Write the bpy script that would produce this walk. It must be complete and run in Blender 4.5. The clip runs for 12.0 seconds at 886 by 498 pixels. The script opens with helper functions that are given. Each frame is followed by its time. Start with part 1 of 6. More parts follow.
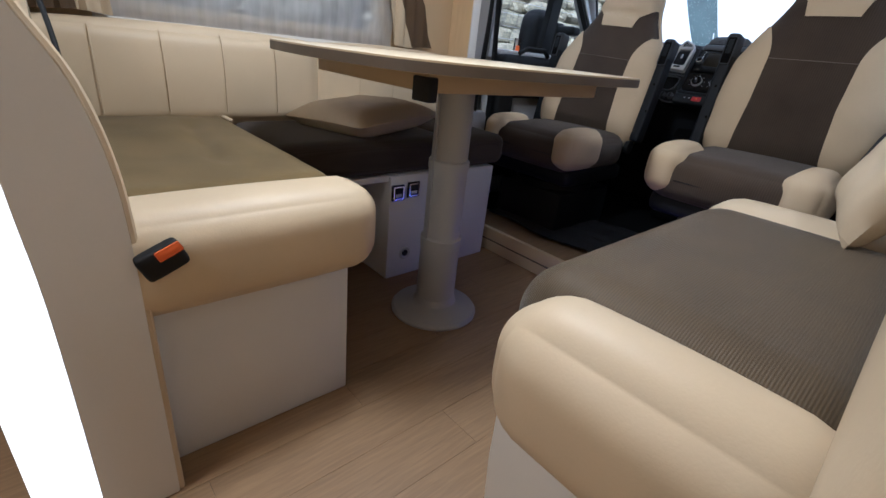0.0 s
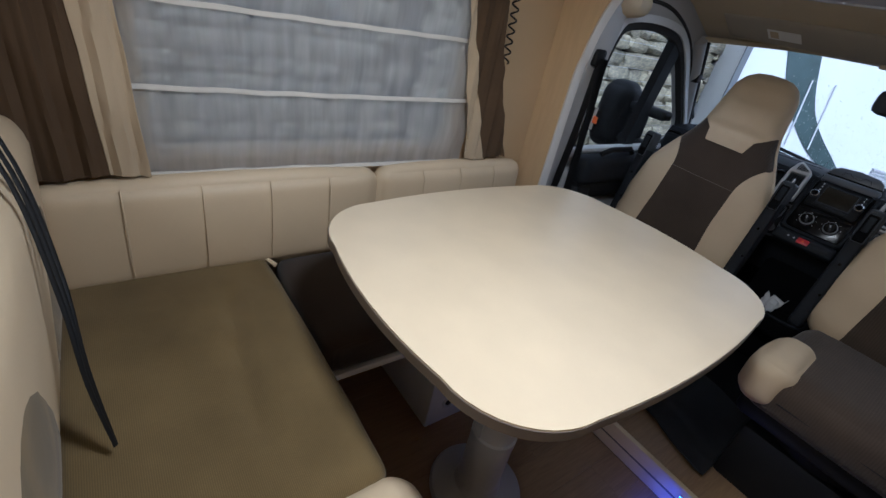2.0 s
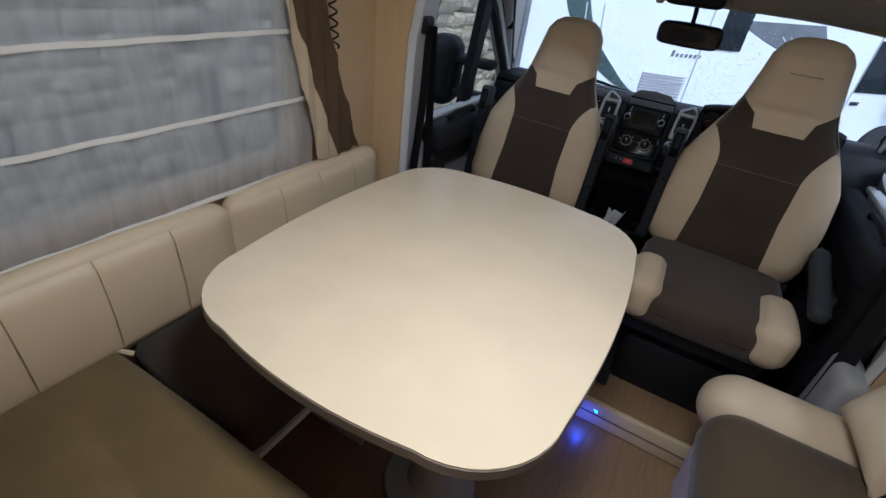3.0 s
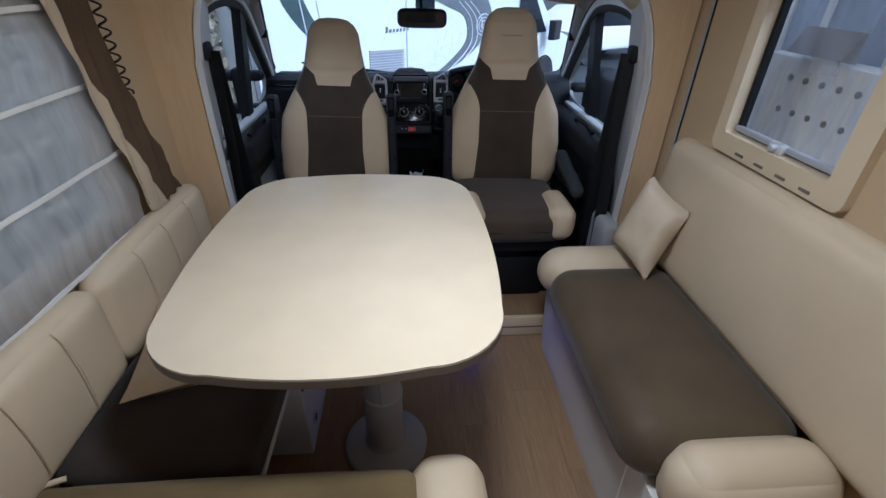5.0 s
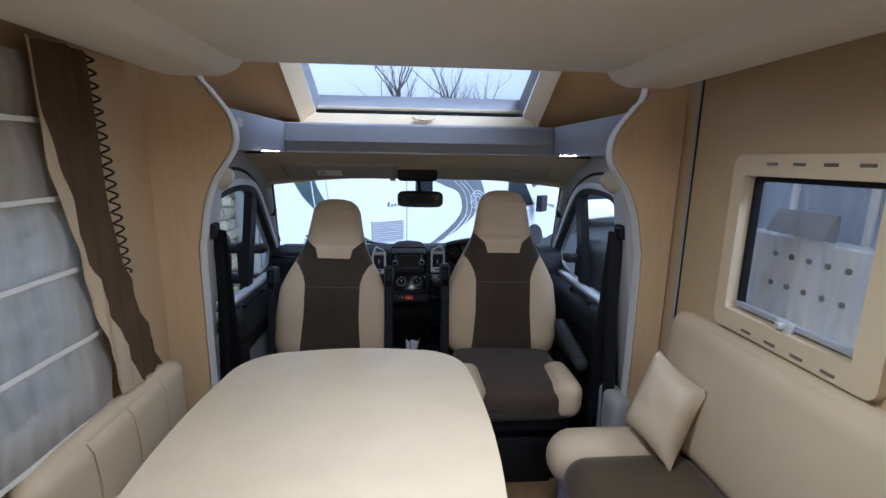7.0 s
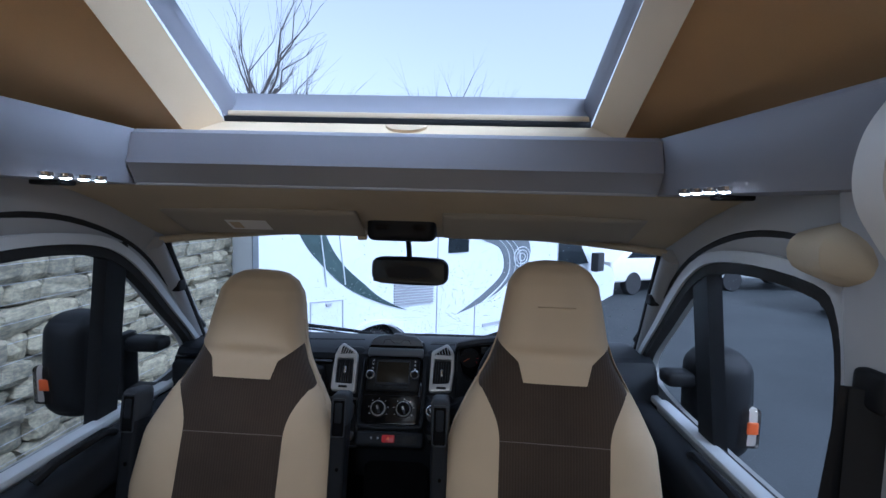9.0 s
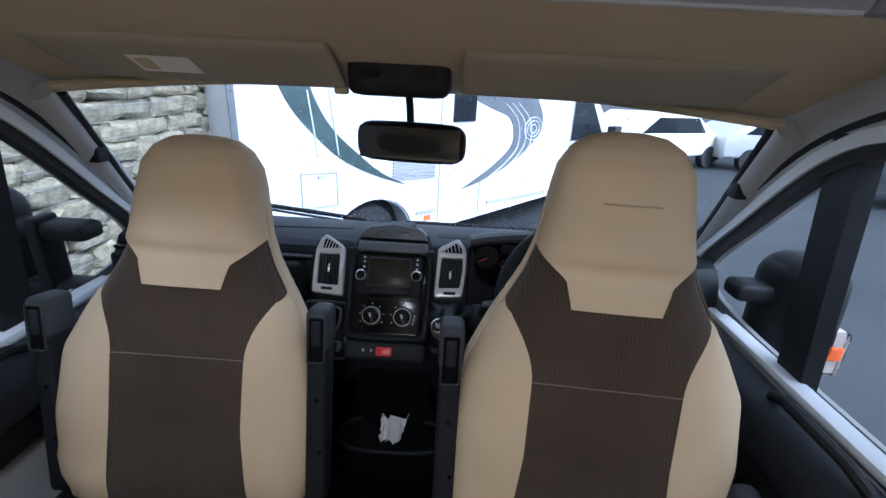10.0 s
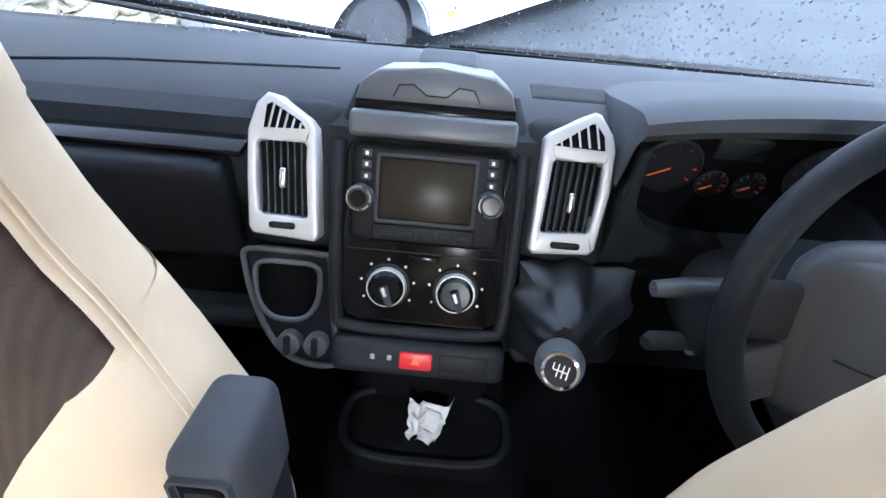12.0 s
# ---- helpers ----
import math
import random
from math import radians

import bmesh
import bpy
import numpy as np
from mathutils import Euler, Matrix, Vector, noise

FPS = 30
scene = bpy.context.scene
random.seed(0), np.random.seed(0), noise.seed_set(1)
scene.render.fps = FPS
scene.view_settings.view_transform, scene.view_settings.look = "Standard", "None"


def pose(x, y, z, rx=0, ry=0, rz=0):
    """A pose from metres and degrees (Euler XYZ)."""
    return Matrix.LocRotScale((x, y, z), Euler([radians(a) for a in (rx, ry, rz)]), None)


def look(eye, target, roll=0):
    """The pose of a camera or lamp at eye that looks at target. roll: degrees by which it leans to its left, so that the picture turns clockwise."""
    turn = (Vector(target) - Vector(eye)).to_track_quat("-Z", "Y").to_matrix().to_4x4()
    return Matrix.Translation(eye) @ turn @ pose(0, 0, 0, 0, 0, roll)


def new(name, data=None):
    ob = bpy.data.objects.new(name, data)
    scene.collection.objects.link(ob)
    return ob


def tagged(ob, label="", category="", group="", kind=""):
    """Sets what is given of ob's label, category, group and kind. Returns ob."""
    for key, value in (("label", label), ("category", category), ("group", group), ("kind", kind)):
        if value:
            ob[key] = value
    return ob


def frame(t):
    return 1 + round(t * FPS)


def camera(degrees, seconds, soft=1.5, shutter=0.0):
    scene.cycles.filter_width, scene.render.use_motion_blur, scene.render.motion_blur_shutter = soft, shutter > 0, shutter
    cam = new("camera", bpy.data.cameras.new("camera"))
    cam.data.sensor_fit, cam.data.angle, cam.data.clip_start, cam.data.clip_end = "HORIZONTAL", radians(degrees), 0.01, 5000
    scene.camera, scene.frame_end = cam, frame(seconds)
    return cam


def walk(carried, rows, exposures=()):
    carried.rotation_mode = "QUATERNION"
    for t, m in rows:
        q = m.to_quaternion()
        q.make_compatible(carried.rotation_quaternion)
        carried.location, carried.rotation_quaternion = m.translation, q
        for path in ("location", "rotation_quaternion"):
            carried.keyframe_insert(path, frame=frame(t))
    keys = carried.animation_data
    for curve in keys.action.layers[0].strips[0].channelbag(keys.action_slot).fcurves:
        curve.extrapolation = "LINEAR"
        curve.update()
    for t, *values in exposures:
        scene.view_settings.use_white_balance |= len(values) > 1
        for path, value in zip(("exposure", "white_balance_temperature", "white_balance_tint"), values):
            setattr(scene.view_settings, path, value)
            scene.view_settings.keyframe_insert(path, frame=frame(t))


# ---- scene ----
cam = camera(89.5, 12.0)
SKY = 0.15
PATH = [
    (0, (0.845, 0.118, 0.86), (-0.482, 1.375, 0.048), 6.4),
    (0.5, (0.693, 0.097, 1.063), (-0.685, 1.211, 0.136), 11.0),
    (1, (0.641, 0.117, 1.167), (-0.708, 1.24, 0.209), 11.3),
    (1.5, (0.473, 0.199, 1.232), (-0.857, 1.33, 0.257), 11.5),
    (2, (0.337, 0.269, 1.379), (-0.977, 1.409, 0.392), 12.3),
    (2.5, (0.156, 0.306, 1.424), (-0.883, 1.749, 0.507), 9.3),
    (3, (0.147, 0.29, 1.457), (-0.611, 1.802, 0.389), 7.7),
    (4.8, (-0.063, 0.001, 1.518), (0.056, 1.609, 0.334), 1.7),
    (5, (-0.066, 0.005, 1.514), (0.066, 1.705, 0.47), 1.1),
    (5.5, (-0.087, -0.007, 1.53), (0.067, 1.842, 0.783), 1.3),
    (6, (-0.085, -0.011, 1.535), (0.071, 1.899, 0.964), 0.6),
    (6.5, (-0.093, -0.003, 1.548), (0.062, 1.942, 1.108), 0.8),
    (8.3, (0.164, 0.67, 1.501), (0.288, 2.637, 1.159), 1.5),
    (8.5, (0.18, 0.791, 1.491), (0.266, 2.775, 1.252), 1.2),
    (9, (0.153, 1.121, 1.522), (0.089, 3.113, 1.352), 1.4),
    (9.5, (0.116, 1.289, 1.507), (0.035, 3.261, 1.179), 2.1),
    (9.8, (0.121, 1.436, 1.489), (0.061, 3.354, 0.925), 2.4),
    (10, (0.109, 1.509, 1.472), (0.07, 3.374, 0.751), 3.0),
    (10.2, (0.117, 1.571, 1.48), (0.049, 3.342, 0.553), 2.8),
    (10.5, (0.081, 1.697, 1.467), (0.037, 3.393, 0.408), 3.2),
    (11, (0.041, 1.971, 1.388), (0.042, 3.535, 0.142), 4.2),
    (11.5, (0.001, 2.138, 1.314), (0.0, 3.568, -0.083), 4.6),
    (12, (-0.029, 2.236, 1.282), (-0.057, 3.639, -0.143), 4.4),
]
walk(cam, [(t, look(eye, target, roll)) for t, eye, target, roll in PATH], [(0, 1.42, 4850, 10), (0.5, 1.18, 4850, 10), (1.0, 0.98, 4800, 10), (1.5, 0.82, 4720, 10), (2.5, 0.60, 4950, 10), (3, 0.60, 4950, 10), (5, 0.70, 4650, 10), (6.5, 0.74, 4700, 10), (8.5, 1.0, 4600, 10), (9, 0.76, 4600, 10), (9.5, 0.66, 4850, 10), (10, 1.4, 4800, 10), (10.5, 1.62, 4880, 10), (11, 1.88, 4780, 10), (11.5, 2.8, 4920, 10), (12, 3.1, 4900, 10)])

# ---- world and light ----
world = bpy.data.worlds.new("overcast_sky")
scene.world = world
world.use_nodes = True
wn = world.node_tree.nodes
sky = wn.new("ShaderNodeTexSky")
sky.sky_type = "NISHITA"
sky.sun_disc = False
sky.sun_elevation, sky.sun_rotation = radians(45), radians(135)
sky.air_density, sky.dust_density, sky.ozone_density = 1.0, 5.0, 1.0
cloud = wn.new("ShaderNodeHueSaturation")
cloud.inputs["Saturation"].default_value = 0.05
world.node_tree.links.new(sky.outputs[0], cloud.inputs["Color"])
world.node_tree.links.new(cloud.outputs[0], wn["Background"].inputs[0])
wn["Background"].inputs[1].default_value = SKY

sun = new("sun", bpy.data.lights.new("sun", "SUN"))
sun.data.energy, sun.data.angle, sun.data.color = 0.6, radians(30), (1.0, 0.96, 0.92)
sun.matrix_world = look((5, -3, 7), (0, 2, 0))


def lamp(name, kind, place, target, energy, color, size=0.1, size_y=0.0):
    ob = new(name, bpy.data.lights.new(name, kind))
    ob.data.energy, ob.data.color = energy, color
    if kind == "AREA":
        ob.data.size = size
        if size_y:
            ob.data.shape, ob.data.size_y = "RECTANGLE", size_y
    else:
        ob.data.shadow_soft_size = size
    ob.matrix_world = look(place, target)
    return ob


WARM = (1.0, 0.89, 0.72)
lamp("ceiling_lamp_light", "AREA", (0.04, 0.76, 1.80), (0.04, 0.761, 0), 6.0, WARM, 0.20, 0.20).data.spread = radians(165)
lamp("rear_lamp_light", "AREA", (0.25, -0.75, 1.80), (0.25, -0.749, 0), 3.2, WARM, 0.3, 0.3)
lamp("step_lamp_light", "POINT", (0.19, 1.57, 0.035), (0, 0, 0), 0.16, (0.05, 0.10, 1.0), 0.008)

# ---- materials ----


def material(name, color, rough=0.6, metal=0.0, vary=0.12, scale=6.0, fine=120.0, bump=0.15, depth=0.002, tint=None, spec=0.5, rand=0.0):
    """Painted, woven or moulded surface: base colour with broad stains and fine grain, and a fine relief."""
    m = bpy.data.materials.new(name)
    m.use_nodes = True
    t = m.node_tree
    n, l = t.nodes, t.links
    b = n["Principled BSDF"]
    co = n.new("ShaderNodeTexCoord")
    big = n.new("ShaderNodeTexNoise")
    big.inputs["Scale"].default_value, big.inputs["Detail"].default_value = scale, 4
    l.new(co.outputs["Object"], big.inputs["Vector"])
    small = n.new("ShaderNodeTexNoise")
    small.inputs["Scale"].default_value, small.inputs["Detail"].default_value = fine, 3
    l.new(co.outputs["Object"], small.inputs["Vector"])
    mix = n.new("ShaderNodeMix")
    mix.data_type = "RGBA"
    c = Vector(color)
    d = Vector(tint) if tint else c * (1 - 2 * vary)
    mix.inputs["A"].default_value, mix.inputs["B"].default_value = (*c, 1), (*d, 1)
    add = n.new("ShaderNodeMath")
    add.operation = "MULTIPLY_ADD"
    add.inputs[1].default_value = 0.35
    l.new(small.outputs[0], add.inputs[0])
    ramp = n.new("ShaderNodeMapRange")
    ramp.inputs[1].default_value, ramp.inputs[2].default_value = 0.35, 0.7
    ramp.inputs[4].default_value = 0.65
    l.new(big.outputs[0], ramp.inputs[0])
    l.new(ramp.outputs[0], add.inputs[2])
    last = add.outputs[0]
    if rand:
        info = n.new("ShaderNodeObjectInfo")
        more = n.new("ShaderNodeMath")
        more.operation = "MULTIPLY_ADD"
        more.inputs[1].default_value = rand
        l.new(info.outputs["Random"], more.inputs[0])
        l.new(last, more.inputs[2])
        last = more.outputs[0]
    l.new(last, mix.inputs["Factor"])
    l.new(mix.outputs["Result"], b.inputs["Base Color"])
    b.inputs["Roughness"].default_value, b.inputs["Metallic"].default_value = rough, metal
    b.inputs["Specular IOR Level"].default_value = spec
    if bump:
        bp = n.new("ShaderNodeBump")
        bp.inputs["Strength"].default_value, bp.inputs["Distance"].default_value = bump, depth
        l.new(small.outputs[0], bp.inputs["Height"])
        l.new(bp.outputs[0], b.inputs["Normal"])
    return m


def ribbed(name, color, dark, pitch, axis, rough=0.95):
    """Corduroy-like upholstery with fine ribs that lie across one axis."""
    m = material(name, color, rough, vary=0.25, scale=5, fine=400, bump=0.0, tint=dark, spec=0.2)
    t = m.node_tree
    n, l = t.nodes, t.links
    b = n["Principled BSDF"]
    co = n.new("ShaderNodeTexCoord")
    w = n.new("ShaderNodeTexWave")
    w.bands_direction = axis
    w.inputs["Scale"].default_value = 0.314 / pitch
    w.inputs["Distortion"].default_value = 0.6
    w.inputs["Detail"].default_value = 1
    w.inputs["Detail Scale"].default_value = 30
    l.new(co.outputs["Object"], w.inputs["Vector"])
    bp = n.new("ShaderNodeBump")
    bp.inputs["Strength"].default_value, bp.inputs["Distance"].default_value = 0.35, 0.0012
    l.new(w.outputs[0], bp.inputs["Height"])
    l.new(bp.outputs[0], b.inputs["Normal"])
    old = b.inputs["Base Color"].links[0].from_socket
    mx = n.new("ShaderNodeMix")
    mx.data_type, mx.blend_type = "RGBA", "MULTIPLY"
    mx.inputs["Factor"].default_value = 0.22
    l.new(old, mx.inputs["A"])
    l.new(w.outputs[0], mx.inputs["B"])
    l.new(mx.outputs["Result"], b.inputs["Base Color"])
    if "sheen" not in name:
        b.inputs["Sheen Weight"].default_value = 0.15
    return m


def grained(name, color, dark, axis=1, rough=0.45, rand=0.5, stretch=14.0, vein=9.0):
    """Wood or wood-print with the grain along one axis."""
    m = bpy.data.materials.new(name)
    m.use_nodes = True
    t = m.node_tree
    n, l = t.nodes, t.links
    b = n["Principled BSDF"]
    co = n.new("ShaderNodeTexCoord")
    mp = n.new("ShaderNodeMapping")
    s = [stretch] * 3
    s[axis] = 1.0
    mp.inputs["Scale"].default_value = s
    info = n.new("ShaderNodeObjectInfo")
    sh = n.new("ShaderNodeVectorMath")
    sh.operation = "MULTIPLY_ADD"
    sh.inputs[1].default_value = (0, 0, 0)
    l.new(co.outputs["Object"], sh.inputs[0])
    sh.inputs[1].default_value = (1, 1, 1)
    l.new(info.outputs["Random"], sh.inputs[2])
    l.new(sh.outputs[0], mp.inputs["Vector"])
    a = n.new("ShaderNodeTexNoise")
    a.inputs["Scale"].default_value, a.inputs["Detail"].default_value, a.inputs["Distortion"].default_value = vein, 6, 0.6
    l.new(mp.outputs[0], a.inputs["Vector"])
    mix = n.new("ShaderNodeMix")
    mix.data_type = "RGBA"
    mix.inputs["A"].default_value, mix.inputs["B"].default_value = (*color, 1), (*dark, 1)
    ra = n.new("ShaderNodeMapRange")
    ra.inputs[1].default_value, ra.inputs[2].default_value = 0.3, 0.75
    ra.inputs[4].default_value = 1.0 - rand * 0.5
    l.new(a.outputs[0], ra.inputs[0])
    ad = n.new("ShaderNodeMath")
    ad.operation = "MULTIPLY_ADD"
    ad.inputs[1].default_value = rand * 0.5
    l.new(info.outputs["Random"], ad.inputs[0])
    l.new(ra.outputs[0], ad.inputs[2])
    l.new(ad.outputs[0], mix.inputs["Factor"])
    l.new(mix.outputs["Result"], b.inputs["Base Color"])
    b.inputs["Roughness"].default_value = rough
    bp = n.new("ShaderNodeBump")
    bp.inputs["Strength"].default_value, bp.inputs["Distance"].default_value = 0.1, 0.001
    l.new(a.outputs[0], bp.inputs["Height"])
    l.new(bp.outputs[0], b.inputs["Normal"])
    return m


def glass(name, color=(1, 1, 1), rough=0.0, trans=1.0):
    m = bpy.data.materials.new(name)
    m.use_nodes = True
    b = m.node_tree.nodes["Principled BSDF"]
    b.inputs["Base Color"].default_value = (*color, 1)
    b.inputs["Roughness"].default_value = rough
    b.inputs["Transmission Weight"].default_value = trans
    b.inputs["IOR"].default_value = 1.02 if rough == 0 else 1.2
    return m


def glow(name, color, strength):
    m = bpy.data.materials.new(name)
    m.use_nodes = True
    b = m.node_tree.nodes["Principled BSDF"]
    b.inputs["Base Color"].default_value = (*color, 1)
    b.inputs["Emission Color"].default_value = (*color, 1)
    b.inputs["Emission Strength"].default_value = strength
    return m


def sheer(name, color, share):
    """Thin woven voile: part of the light goes straight through, part is scattered."""
    m = bpy.data.materials.new(name)
    m.use_nodes = True
    n, l = m.node_tree.nodes, m.node_tree.links
    out = n["Material Output"]
    n.remove(n["Principled BSDF"])
    d, tl, tr = n.new("ShaderNodeBsdfDiffuse"), n.new("ShaderNodeBsdfTranslucent"), n.new("ShaderNodeBsdfTransparent")
    m1, m2 = n.new("ShaderNodeMixShader"), n.new("ShaderNodeMixShader")
    co = n.new("ShaderNodeTexCoord")
    mp = n.new("ShaderNodeMapping")
    mp.inputs["Scale"].default_value = (1, 9, 1.2)
    no = n.new("ShaderNodeTexNoise")
    no.inputs["Scale"].default_value, no.inputs["Detail"].default_value = 3.0, 4
    l.new(co.outputs["Object"], mp.inputs[0])
    l.new(mp.outputs[0], no.inputs["Vector"])
    r = n.new("ShaderNodeMapRange")
    r.inputs[1].default_value, r.inputs[2].default_value = 0.3, 0.7
    r.inputs[3].default_value, r.inputs[4].default_value = share - 0.14, share + 0.14
    l.new(no.outputs[0], r.inputs[0])
    d.inputs[0].default_value = tl.inputs[0].default_value = (*color, 1)
    m1.inputs[0].default_value = 0.5
    l.new(d.outputs[0], m1.inputs[1])
    l.new(tl.outputs[0], m1.inputs[2])
    l.new(r.outputs[0], m2.inputs[0])
    l.new(m1.outputs[0], m2.inputs[1])
    l.new(tr.outputs[0], m2.inputs[2])
    l.new(m2.outputs[0], out.inputs[0])
    return m


